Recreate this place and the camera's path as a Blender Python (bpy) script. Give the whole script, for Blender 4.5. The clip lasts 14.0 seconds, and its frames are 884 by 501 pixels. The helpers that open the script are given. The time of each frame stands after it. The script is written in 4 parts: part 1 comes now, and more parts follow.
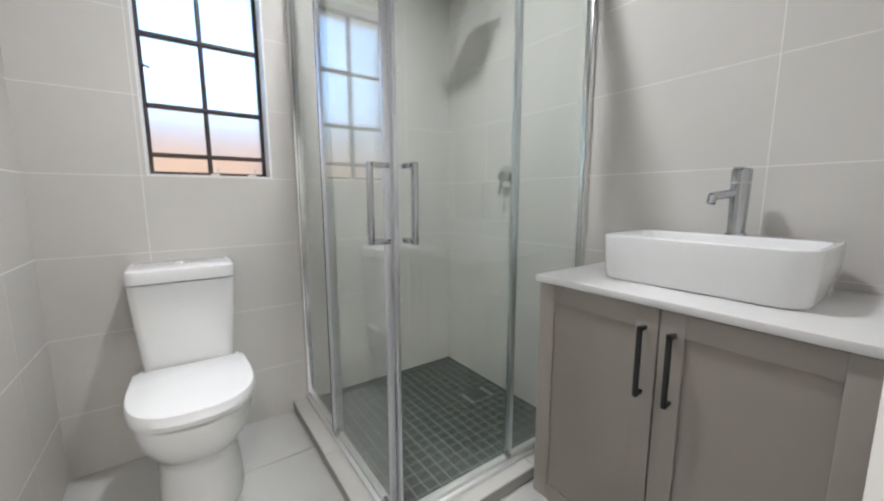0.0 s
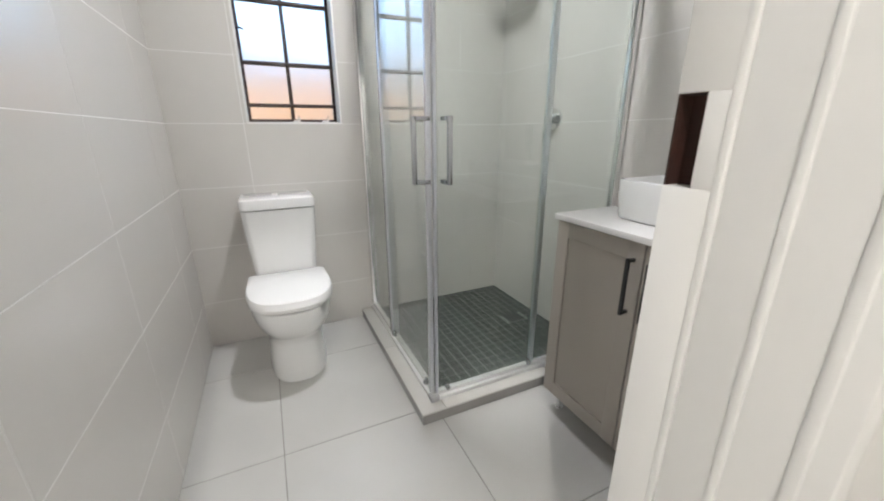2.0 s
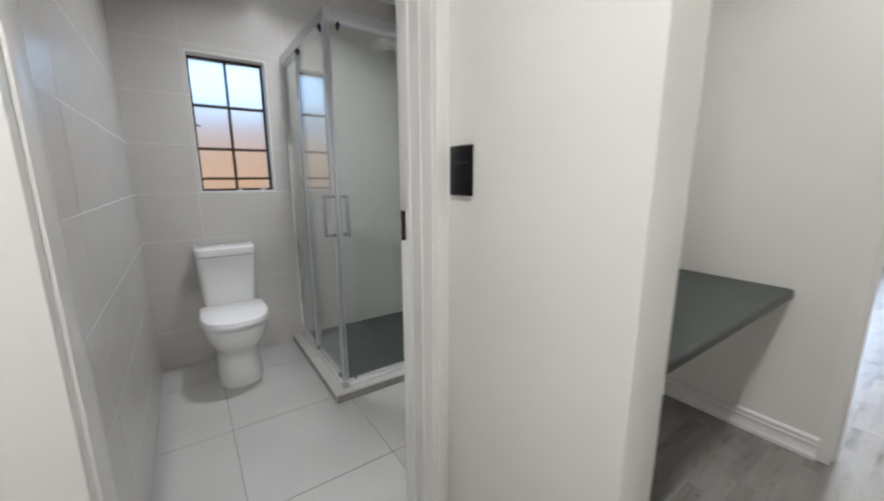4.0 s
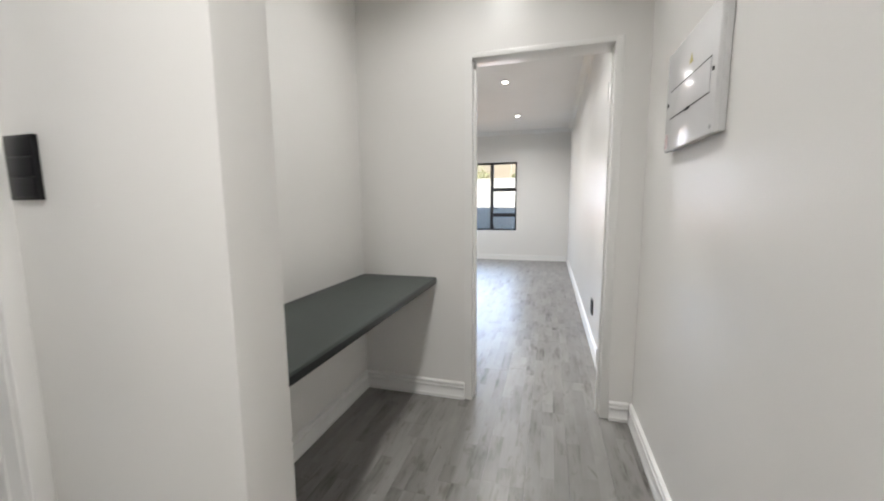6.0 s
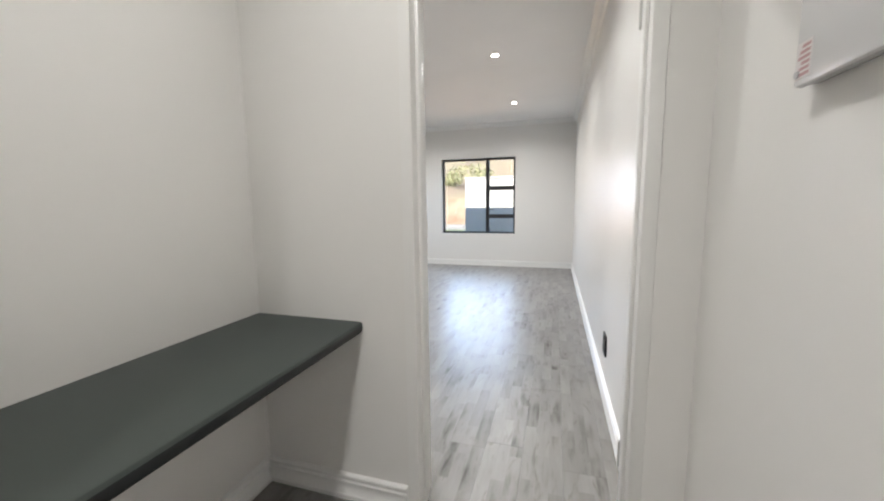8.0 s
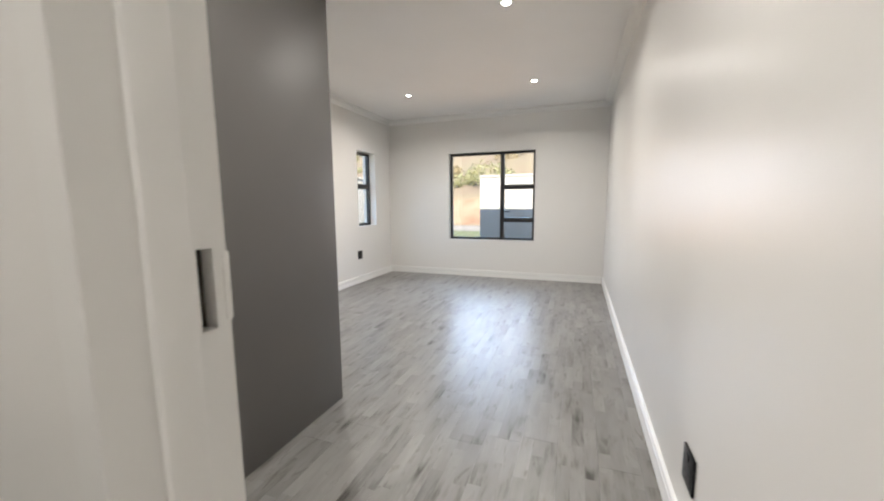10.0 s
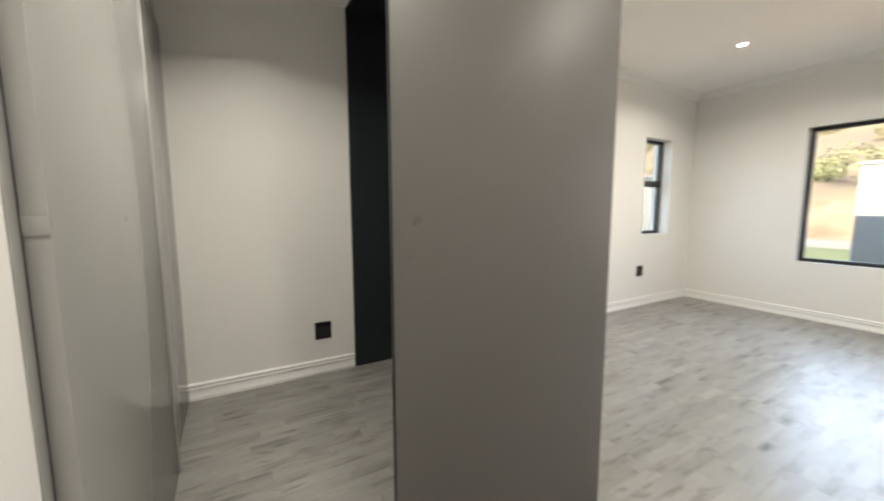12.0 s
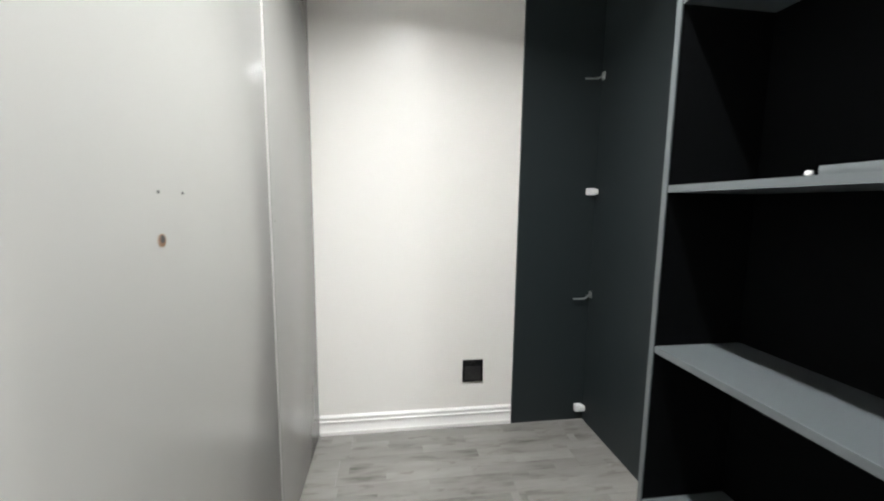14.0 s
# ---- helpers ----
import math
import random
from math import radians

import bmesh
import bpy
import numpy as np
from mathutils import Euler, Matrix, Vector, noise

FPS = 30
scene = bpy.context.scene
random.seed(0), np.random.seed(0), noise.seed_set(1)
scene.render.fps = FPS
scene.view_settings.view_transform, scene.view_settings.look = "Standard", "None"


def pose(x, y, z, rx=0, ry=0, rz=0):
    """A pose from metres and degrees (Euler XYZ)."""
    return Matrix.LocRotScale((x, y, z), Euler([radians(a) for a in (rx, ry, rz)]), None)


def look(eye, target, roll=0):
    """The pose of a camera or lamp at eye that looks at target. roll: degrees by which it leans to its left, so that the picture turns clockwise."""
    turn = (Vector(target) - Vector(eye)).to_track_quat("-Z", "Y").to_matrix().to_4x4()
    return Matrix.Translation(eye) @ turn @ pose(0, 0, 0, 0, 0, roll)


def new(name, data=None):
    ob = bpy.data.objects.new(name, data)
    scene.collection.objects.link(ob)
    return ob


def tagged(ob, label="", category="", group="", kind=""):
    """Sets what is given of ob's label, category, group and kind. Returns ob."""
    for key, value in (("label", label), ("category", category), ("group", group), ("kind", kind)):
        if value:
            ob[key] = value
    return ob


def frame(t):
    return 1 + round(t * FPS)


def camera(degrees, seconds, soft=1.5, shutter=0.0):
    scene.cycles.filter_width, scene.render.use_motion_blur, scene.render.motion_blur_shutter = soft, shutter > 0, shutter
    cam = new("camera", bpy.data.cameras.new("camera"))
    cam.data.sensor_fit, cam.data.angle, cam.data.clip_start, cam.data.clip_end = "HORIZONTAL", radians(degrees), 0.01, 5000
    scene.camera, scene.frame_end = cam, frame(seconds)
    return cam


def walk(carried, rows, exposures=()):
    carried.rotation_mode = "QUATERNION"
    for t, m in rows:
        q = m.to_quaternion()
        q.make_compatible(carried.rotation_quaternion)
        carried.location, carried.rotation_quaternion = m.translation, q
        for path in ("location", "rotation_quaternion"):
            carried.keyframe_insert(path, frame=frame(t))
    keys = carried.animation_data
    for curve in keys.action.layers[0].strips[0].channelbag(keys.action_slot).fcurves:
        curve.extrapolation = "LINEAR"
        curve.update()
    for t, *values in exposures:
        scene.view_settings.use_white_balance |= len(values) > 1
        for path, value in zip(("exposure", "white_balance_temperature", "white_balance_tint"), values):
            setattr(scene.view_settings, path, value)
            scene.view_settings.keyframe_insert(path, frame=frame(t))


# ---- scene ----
cam = camera(100.0, 14.0, soft=2.0, shutter=0.4)
PATH = [
    (0, (0.3, 0.103, 1.11), (1.445, 1.719, 0.828), -0.1),
    (0.5, (0.307, 0.074, 1.088), (1.335, 1.733, 0.652), -0.1),
    (1, (0.307, 0.029, 1.089), (1.247, 1.699, 0.517), -0.1),
    (1.5, (0.3, -0.065, 1.121), (1.172, 1.63, 0.514), -0.2),
    (2, (0.27, -0.173, 1.156), (1.068, 1.557, 0.546), -0.3),
    (2.2, (0.246, -0.227, 1.178), (1.027, 1.511, 0.568), -0.1),
    (4.3, (0.089, -1.049, 1.309), (1.38, 0.446, 0.996), -0.1),
    (4.5, (0.068, -1.08, 1.31), (1.522, 0.265, 1.032), -0.2),
    (5, (0.023, -1.116, 1.291), (1.796, -0.224, 1.044), -0.2),
    (5.5, (0.079, -1.145, 1.264), (1.967, -0.532, 1.019), -0.4),
    (6, (0.224, -1.205, 1.238), (2.131, -0.653, 0.99), -0.5),
    (6.5, (0.374, -1.236, 1.234), (2.278, -0.677, 0.986), -0.6),
    (7, (0.599, -1.218, 1.231), (2.501, -0.654, 0.979), -0.6),
    (7.5, (0.841, -1.219, 1.232), (2.741, -0.646, 0.981), -0.6),
    (8, (1.141, -1.255, 1.245), (3.04, -0.677, 0.996), -0.7),
    (8.2, (1.258, -1.267, 1.248), (3.156, -0.686, 1.001), -0.7),
    (10.3, (2.349, -1.134, 1.273), (4.190, -0.395, 1.020), -0.3),
    (10.5, (2.433, -1.083, 1.269), (4.243, -0.257, 1.019), -0.5),
    (11, (2.631, -0.904, 1.271), (4.313, 0.152, 1.031), -0.4),
    (11.5, (2.786, -0.799, 1.261), (4.178, 0.617, 1.022), -0.2),
    (12, (2.878, -0.695, 1.255), (3.86, 1.033, 1.029), -0.1),
    (12.5, (2.908, -0.487, 1.264), (3.58, 1.383, 1.038), 0.1),
    (13, (2.913, -0.278, 1.274), (3.331, 1.665, 1.045), 0.1),
    (13.5, (2.94, -0.082, 1.275), (3.212, 1.885, 1.035), 0.6),
    (14, (2.975, 0.114, 1.287), (3.247, 2.08, 1.047), 0.7),
]
EXPOSURES = [(0, 3.04, 6500, 10), (1, 3.06, 6500, 10), (2.2, 3.10, 6650, 10), (4.3, 2.44, 6350, 10), (5.2, 2.43, 6350, 10), (5.8, 2.52, 6400, 10), (8.2, 2.52, 6500, 10), (10.3, 2.38, 6850, 11), (11.5, 2.52, 7000, 8), (12.0, 2.62, 7250, 8),
             (12.5, 2.75, 7250, 9), (13.0, 3.13, 6600, 6), (13.5, 3.42, 6450, 7), (14, 3.56, 6350, 8)]
walk(cam, [(t, look(eye, target, roll)) for t, eye, target, roll in PATH], EXPOSURES)

# ---------------------------------------------------------------- world and light
world = bpy.data.worlds.new("sky_world")
scene.world = world
world.use_nodes = True
wn = world.node_tree
sky = wn.nodes.new("ShaderNodeTexSky")
sky.sky_type, sky.sun_disc = "NISHITA", False
sky.altitude, sky.dust_density, sky.ozone_density = 900.0, 0.6, 1.5
SUN_FROM = Vector((-0.85, -0.25, 0.50)).normalized()
sky.sun_elevation = math.asin(SUN_FROM.z)
sky.sun_rotation = math.atan2(SUN_FROM.x, SUN_FROM.y)
wn.links.new(sky.outputs["Color"], wn.nodes["Background"].inputs["Color"])
wn.nodes["Background"].inputs["Strength"].default_value = 0.15

sun_data = bpy.data.lights.new("sun", "SUN")
sun_data.energy, sun_data.angle, sun_data.color = 4.0, radians(0.5), (1.0, 0.92, 0.82)
sun = new("sun", sun_data)
sun.matrix_world = look(SUN_FROM * 30, (0, 0, 0))

# daylight in the openings of the bedroom windows: blue from the sky above, warm from the low sunlit slope
SKY_BLUE = (0.36, 0.64, 1.0)
SLOPE_WARM = (1.0, 0.55, 0.23)


def window_light(name, at, toward, w, h, watts, colour, spread):
    d = bpy.data.lights.new(name, "AREA")
    d.shape, d.size, d.size_y, d.energy, d.color, d.spread = "RECTANGLE", w, h, watts, colour, radians(spread)
    new(name, d).matrix_world = look(at, toward)


window_light("window_sky_east", (8.50, 0.23, 1.39), (7.50, 0.23, 0.74), 1.38, 1.40, 2.6, SKY_BLUE, 96)
window_light("window_slope_east", (8.51, 0.23, 1.39), (7.51, 0.23, 1.36), 1.38, 1.40, 1.20, SLOPE_WARM, 125)
window_light("window_sky_north", (7.67, 2.155, 1.52), (7.67, 1.155, 1.02), 0.50, 1.12, 0.55, SKY_BLUE, 120)

LAMP_WARM = (1.0, 0.985, 0.965)
LAMP_COOL = (0.97, 0.99, 1.05)
DOWNLIGHTS = [
    (5.20, -0.62, 6.2, LAMP_WARM), (7.12, -0.62, 6.2, LAMP_WARM), (5.20, 1.09, 6.2, LAMP_WARM), (7.12, 1.09, 6.2, LAMP_WARM),
    (3.28, -0.62, 5.8, LAMP_WARM), (3.10, 0.78, 8.5, LAMP_WARM),
    # the one at x -0.12 is unseen, added to brighten the passage
    (1.70, -0.84, 3.3, LAMP_WARM), (-0.12, -0.97, 7.3, LAMP_WARM),
    (0.80, 1.20, 4.9, LAMP_COOL),
]
CEIL = 2.77


# ---------------------------------------------------------------- materials
def material(name, colour, rough=0.5, metal=0.0, second=None, scale=6.0, mix=0.5, fine=0.0, bump=0.0,
             bump_scale=60.0, rough_var=0.0, spec=0.5, coat=0.0, per_object=0.0, stretch=(1, 1, 1), world_space=False):
    m = bpy.data.materials.new(name)
    m.use_nodes = True
    t = m.node_tree
    n, k = t.nodes, t.links
    p = n["Principled BSDF"]
    p.inputs["Roughness"].default_value = rough
    p.inputs["Metallic"].default_value = metal
    p.inputs["Specular IOR Level"].default_value = spec
    p.inputs["Coat Weight"].default_value = coat
    tc = n.new("ShaderNodeTexCoord")
    mp = n.new("ShaderNodeMapping")
    mp.inputs["Scale"].default_value = stretch
    if world_space:
        geo = n.new("ShaderNodeNewGeometry")
        k.new(geo.outputs["Position"], mp.inputs["Vector"])
    else:
        k.new(tc.outputs["Object"], mp.inputs["Vector"])
    big = n.new("ShaderNodeTexNoise")
    big.inputs["Scale"].default_value = scale
    big.inputs["Detail"].default_value = 6
    k.new(mp.outputs["Vector"], big.inputs["Vector"])
    ramp = n.new("ShaderNodeMapRange")
    ramp.inputs["From Min"].default_value, ramp.inputs["From Max"].default_value = 0.3, 0.7
    k.new(big.outputs["Fac"], ramp.inputs["Value"])
    two = second or tuple(c * 0.93 for c in colour)
    mx = n.new("ShaderNodeMix")
    mx.data_type = "RGBA"
    mx.inputs["A"].default_value = (*colour, 1)
    mx.inputs["B"].default_value = (*two, 1)
    mul = n.new("ShaderNodeMath")
    mul.operation = "MULTIPLY"
    mul.inputs[1].default_value = mix
    k.new(ramp.outputs["Result"], mul.inputs[0])
    k.new(mul.outputs["Value"], mx.inputs["Factor"])
    out = mx.outputs["Result"]
    if fine or per_object:
        fn = n.new("ShaderNodeTexNoise")
        fn.inputs["Scale"].default_value = bump_scale * 2
        fn.inputs["Detail"].default_value = 3
        k.new(mp.outputs["Vector"], fn.inputs["Vector"])
        info = n.new("ShaderNodeObjectInfo")
        a = n.new("ShaderNodeMath")
        a.operation = "MULTIPLY_ADD"
        k.new(fn.outputs["Fac"], a.inputs[0])
        a.inputs[1].default_value, a.inputs[2].default_value = fine, 1 - fine / 2 - per_object / 2
        b = n.new("ShaderNodeMath")
        b.operation = "MULTIPLY_ADD"
        k.new(info.outputs["Random"], b.inputs[0])
        b.inputs[1].default_value = per_object
        k.new(a.outputs["Value"], b.inputs[2])
        hs = n.new("ShaderNodeHueSaturation")
        k.new(b.outputs["Value"], hs.inputs["Value"])
        k.new(out, hs.inputs["Color"])
        out = hs.outputs["Color"]
    k.new(out, p.inputs["Base Color"])
    if rough_var:
        rv = n.new("ShaderNodeMath")
        rv.operation = "MULTIPLY_ADD"
        k.new(big.outputs["Fac"], rv.inputs[0])
        rv.inputs[1].default_value, rv.inputs[2].default_value = rough_var, rough - rough_var / 2
        k.new(rv.outputs["Value"], p.inputs["Roughness"])
    if bump:
        bn = n.new("ShaderNodeTexNoise")
        bn.inputs["Scale"].default_value = bump_scale
        bn.inputs["Detail"].default_value = 4
        k.new(mp.outputs["Vector"], bn.inputs["Vector"])
        bp = n.new("ShaderNodeBump")
        bp.inputs["Strength"].default_value = bump
        bp.inputs["Distance"].default_value = 0.002
        k.new(bn.outputs["Fac"], bp.inputs["Height"])
        k.new(bp.outputs["Normal"], p.inputs["Normal"])
    return m


def glass(name, tint=(0.96, 0.98, 0.97), rough=0.0, reflect=0.04):
    m = bpy.data.materials.new(name)
    m.use_nodes = True
    t = m.node_tree
    n, k = t.nodes, t.links
    n.remove(n["Principled BSDF"])
    clear = n.new("ShaderNodeBsdfTransparent")
    clear.inputs["Color"].default_value = (*tint, 1)
    gloss = n.new("ShaderNodeBsdfGlossy")
    gloss.inputs["Roughness"].default_value = rough
    lw = n.new("ShaderNodeLayerWeight")
    lw.inputs["Blend"].default_value = 0.5
    power = n.new("ShaderNodeMath")
    power.operation = "POWER"
    k.new(lw.outputs["Facing"], power.inputs[0])
    power.inputs[1].default_value = 4.0
    fr = n.new("ShaderNodeMath")
    fr.operation = "MULTIPLY_ADD"
    k.new(power.outputs["Value"], fr.inputs[0])
    fr.inputs[1].default_value, fr.inputs[2].default_value = 0.9, reflect
    mx = n.new("ShaderNodeMixShader")
    k.new(fr.outputs["Value"], mx.inputs["Fac"])
    k.new(clear.outputs["BSDF"], mx.inputs[1])
    k.new(gloss.outputs["BSDF"], mx.inputs[2])
    k.new(mx.outputs["Shader"], n["Material Output"].inputs["Surface"])
    return m


def frosted(name):
    m = bpy.data.materials.new(name)
    m.use_nodes = True
    t = m.node_tree
    n, k = t.nodes, t.links
    p = n["Principled BSDF"]
    p.inputs["Base Color"].default_value = (0.66, 0.67, 0.68, 1)
    p.inputs["Transmission Weight"].default_value = 1.0
    p.inputs["IOR"].default_value = 1.3
    p.inputs["Roughness"].default_value = 0.40
    tc = n.new("ShaderNodeTexCoord")
    no = n.new("ShaderNodeTexNoise")
    no.inputs["Scale"].default_value = 90
    k.new(tc.outputs["Object"], no.inputs["Vector"])
    bp = n.new("ShaderNodeBump")
    bp.inputs["Strength"].default_value = 0.2
    k.new(no.outputs["Fac"], bp.inputs["Height"])
    k.new(bp.outputs["Normal"], p.inputs["Normal"])
    return m


def plank_material(name):
    """Grey laminate: three strips to a board, each with its own tone, long grain and darker knots."""
    m = bpy.data.materials.new(name)
    m.use_nodes = True
    t = m.node_tree
    n, k = t.nodes, t.links
    p = n["Principled BSDF"]
    tc = n.new("ShaderNodeTexCoord")
    info = n.new("ShaderNodeObjectInfo")
    sep = n.new("ShaderNodeSeparateXYZ")
    k.new(tc.outputs["Object"], sep.inputs["Vector"])

    def maths(op, a, b=None, c=None):
        q = n.new("ShaderNodeMath")
        q.operation = op
        for i, v in enumerate((a, b, c)):
            if v is None:
                continue
            if isinstance(v, (int, float)):
                q.inputs[i].default_value = v
            else:
                k.new(v, q.inputs[i])
        return q.outputs["Value"]

    strip = maths("FLOOR", maths("MULTIPLY", maths("ADD", sep.outputs["Y"], 0.095), 3 / 0.19))
    shift = maths("MULTIPLY", info.outputs["Random"], 37.0)
    # short staves along each strip
    along = maths("ADD", maths("MULTIPLY", sep.outputs["X"], 2.4), maths("MULTIPLY_ADD", strip, 0.43, shift))
    stave = maths("FLOOR", along)
    seed = n.new("ShaderNodeCombineXYZ")
    k.new(stave, seed.inputs["X"])
    k.new(strip, seed.inputs["Y"])
    k.new(shift, seed.inputs["Z"])
    wn_ = n.new("ShaderNodeTexWhiteNoise")
    k.new(seed.outputs["Vector"], wn_.inputs["Vector"])
    add = n.new("ShaderNodeVectorMath")
    add.operation = "MULTIPLY_ADD"
    k.new(tc.outputs["Object"], add.inputs[0])
    add.inputs[1].default_value = (1.8, 15.0, 1.0)
    off = n.new("ShaderNodeCombineXYZ")
    for s in "XYZ":
        k.new(maths("MULTIPLY", wn_.outputs["Value"], 19.0), off.inputs[s])
    k.new(off.outputs["Vector"], add.inputs[2])
    grain = n.new("ShaderNodeTexNoise")
    grain.inputs["Scale"].default_value = 2.2
    grain.inputs["Detail"].default_value = 5
    grain.inputs["Roughness"].default_value = 0.62
    grain.inputs["Distortion"].default_value = 0.5
    k.new(add.outputs["Vector"], grain.inputs["Vector"])
    add2 = n.new("ShaderNodeVectorMath")
    add2.operation = "MULTIPLY_ADD"
    k.new(tc.outputs["Object"], add2.inputs[0])
    add2.inputs[1].default_value = (2.4, 8.0, 1.0)
    k.new(off.outputs["Vector"], add2.inputs[2])
    cloud = n.new("ShaderNodeTexNoise")
    cloud.inputs["Scale"].default_value = 1.3
    cloud.inputs["Detail"].default_value = 5
    k.new(add2.outputs["Vector"], cloud.inputs["Vector"])
    ramp = n.new("ShaderNodeValToRGB")
    e = ramp.color_ramp.elements
    e[0].position, e[0].color = 0.318, (0.060, 0.053, 0.044, 1)
    e[1].position, e[1].color = 0.70, (0.305, 0.294, 0.278, 1)
    mid = e.new(0.455)
    mid.color = (0.236, 0.227, 0.214, 1)
    low = e.new(0.375)
    low.color = (0.155, 0.146, 0.135, 1)
    k.new(maths("ADD", maths("MULTIPLY", grain.outputs["Fac"], 0.32), maths("MULTIPLY", cloud.outputs["Fac"], 0.68)), ramp.inputs["Fac"])
    knots = n.new("ShaderNodeTexNoise")
    knots.inputs["Scale"].default_value = 2.6
    knots.inputs["Detail"].default_value = 4
    knots.inputs["Distortion"].default_value = 0.8
    k.new(add2.outputs["Vector"], knots.inputs["Vector"])
    spot = n.new("ShaderNodeMapRange")
    spot.inputs["From Min"].default_value, spot.inputs["From Max"].default_value = 0.60, 0.74
    spot.inputs["To Max"].default_value = 0.55
    k.new(knots.outputs["Fac"], spot.inputs["Value"])
    stained = n.new("ShaderNodeMix")
    stained.data_type = "RGBA"
    k.new(spot.outputs["Result"], stained.inputs["Factor"])
    k.new(ramp.outputs["Color"], stained.inputs["A"])
    stained.inputs["B"].default_value = (0.075, 0.062, 0.048, 1)
    hs = n.new("ShaderNodeHueSaturation")
    k.new(stained.outputs["Result"], hs.inputs["Color"])
    k.new(maths("MULTIPLY_ADD", wn_.outputs["Value"], 0.22, 0.80), hs.inputs["Value"])
    k.new(hs.outputs["Color"], p.inputs["Base Color"])
    k.new(maths("MULTIPLY_ADD", grain.outputs["Fac"], 0.06, 0.32), p.inputs["Roughness"])
    p.inputs["Specular IOR Level"].default_value = 0.55
    bp = n.new("ShaderNodeBump")
    bp.inputs["Strength"].default_value = 0.12
    bp.inputs["Distance"].default_value = 0.001
    k.new(grain.outputs["Fac"], bp.inputs["Height"])
    k.new(bp.outputs["Normal"], p.inputs["Normal"])
    return m


def glow(name, colour, strength):
    m = bpy.data.materials.new(name)
    m.use_nodes = True
    p = m.node_tree.nodes["Principled BSDF"]
    p.inputs["Base Color"].default_value = (0.9, 0.9, 0.9, 1)
    p.inputs["Emission Color"].default_value = (*colour, 1)
    p.inputs["Emission Strength"].default_value = strength
    return m


PAINT = material("wall_paint", (0.785, 0.77, 0.742), 0.32, second=(0.76, 0.745, 0.718), scale=2.0, bump=0.12, bump_scale=220, rough_var=0.1, world_space=True)
CEILING = material("ceiling_paint", (0.90, 0.89, 0.875), 0.7, scale=1.5, bump=0.08, bump_scale=160)
TRIM = material("trim_gloss", (0.80, 0.795, 0.775), 0.3, second=(0.785, 0.78, 0.76), scale=3.0, rough_var=0.1, bump=0.05, bump_scale=80)
FRAME_PAINT = material("frame_paint", (0.79, 0.78, 0.755), 0.28, second=(0.78, 0.77, 0.745), scale=4.0, mix=0.3, bump=0.04, bump_scale=90)
TILE = material("wall_tile", (0.63, 0.607, 0.573), 0.22, second=(0.605, 0.583, 0.55), scale=7.0, fine=0.03, bump=0.05, bump_scale=120, rough_var=0.12, per_object=0.03)
GROUT = material("grout", (0.79, 0.78, 0.76), 0.8, scale=9.0, bump=0.3, bump_scale=300)
FLOOR_TILE = material("floor_tile", (0.50, 0.495, 0.475), 0.3, second=(0.45, 0.445, 0.425), scale=2.6, mix=0.9, fine=0.05, bump=0.05, bump_scale=90, rough_var=0.18, per_object=0.05)
FLOOR_GROUT = material("floor_grout", (0.27, 0.26, 0.24), 0.9, scale=12.0)
MOSAIC = material("mosaic_tile", (0.034, 0.043, 0.037), 0.5, second=(0.055, 0.064, 0.057), scale=14.0, mix=0.9, per_object=0.35, bump=0.12, bump_scale=140, spec=0.25)
MOSAIC_GROUT = material("mosaic_grout", (0.24, 0.25, 0.235), 0.9, scale=20.0)
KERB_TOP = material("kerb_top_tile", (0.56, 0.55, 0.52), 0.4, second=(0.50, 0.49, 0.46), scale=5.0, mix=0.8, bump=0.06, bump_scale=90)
RAIL = material("pale_aluminium", (0.80, 0.80, 0.79), 0.42, 0.8, scale=10.0, rough_var=0.08)
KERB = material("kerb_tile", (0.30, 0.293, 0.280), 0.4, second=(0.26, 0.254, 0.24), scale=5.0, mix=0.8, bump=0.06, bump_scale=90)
CERAMIC = material("white_ceramic", (0.83, 0.83, 0.82), 0.1, scale=2.0, coat=0.4)
SEAT_PLASTIC = material("white_seat_plastic", (0.84, 0.84, 0.835), 0.2, scale=2.0)
CHROME = material("chrome", (0.86, 0.865, 0.875), 0.17, 1.0, scale=8.0, rough_var=0.06)
SATIN_CHROME = material("satin_chrome", (0.50, 0.51, 0.52), 0.22, 1.0, scale=8.0, rough_var=0.06)
ALU = material("satin_aluminium", (0.70, 0.715, 0.75), 0.33, 1.0, scale=10.0, rough_var=0.08, stretch=(1, 1, 0.1))
STEEL = material("brushed_steel", (0.72, 0.72, 0.71), 0.35, 1.0, scale=30.0)
VANITY = material("taupe_satin", (0.325, 0.295, 0.26), 0.42, second=(0.31, 0.28, 0.247), scale=4.0, bump=0.04, bump_scale=180)
STONE = material("white_quartz", (0.74, 0.73, 0.715), 0.25, second=(0.70, 0.69, 0.675), scale=30.0, fine=0.04)
BLACK = material("matt_black", (0.014, 0.014, 0.015), 0.42, scale=10.0, rough_var=0.1)
BLACK_GLASS = material("black_switch_glass", (0.006, 0.006, 0.007), 0.3, scale=10.0, spec=0.25)
BLACK_ALU = material("black_aluminium", (0.018, 0.018, 0.019), 0.4, scale=20.0, rough_var=0.1)
STEEL_WINDOW = material("brown_steel", (0.055, 0.04, 0.035), 0.45, scale=20.0, rough_var=0.15)
CHARCOAL = material("charcoal_melamine", (0.018, 0.024, 0.026), 0.40, second=(0.020, 0.026, 0.028), scale=8.0, bump=0.06, bump_scale=400, rough_var=0.08, spec=0.28)
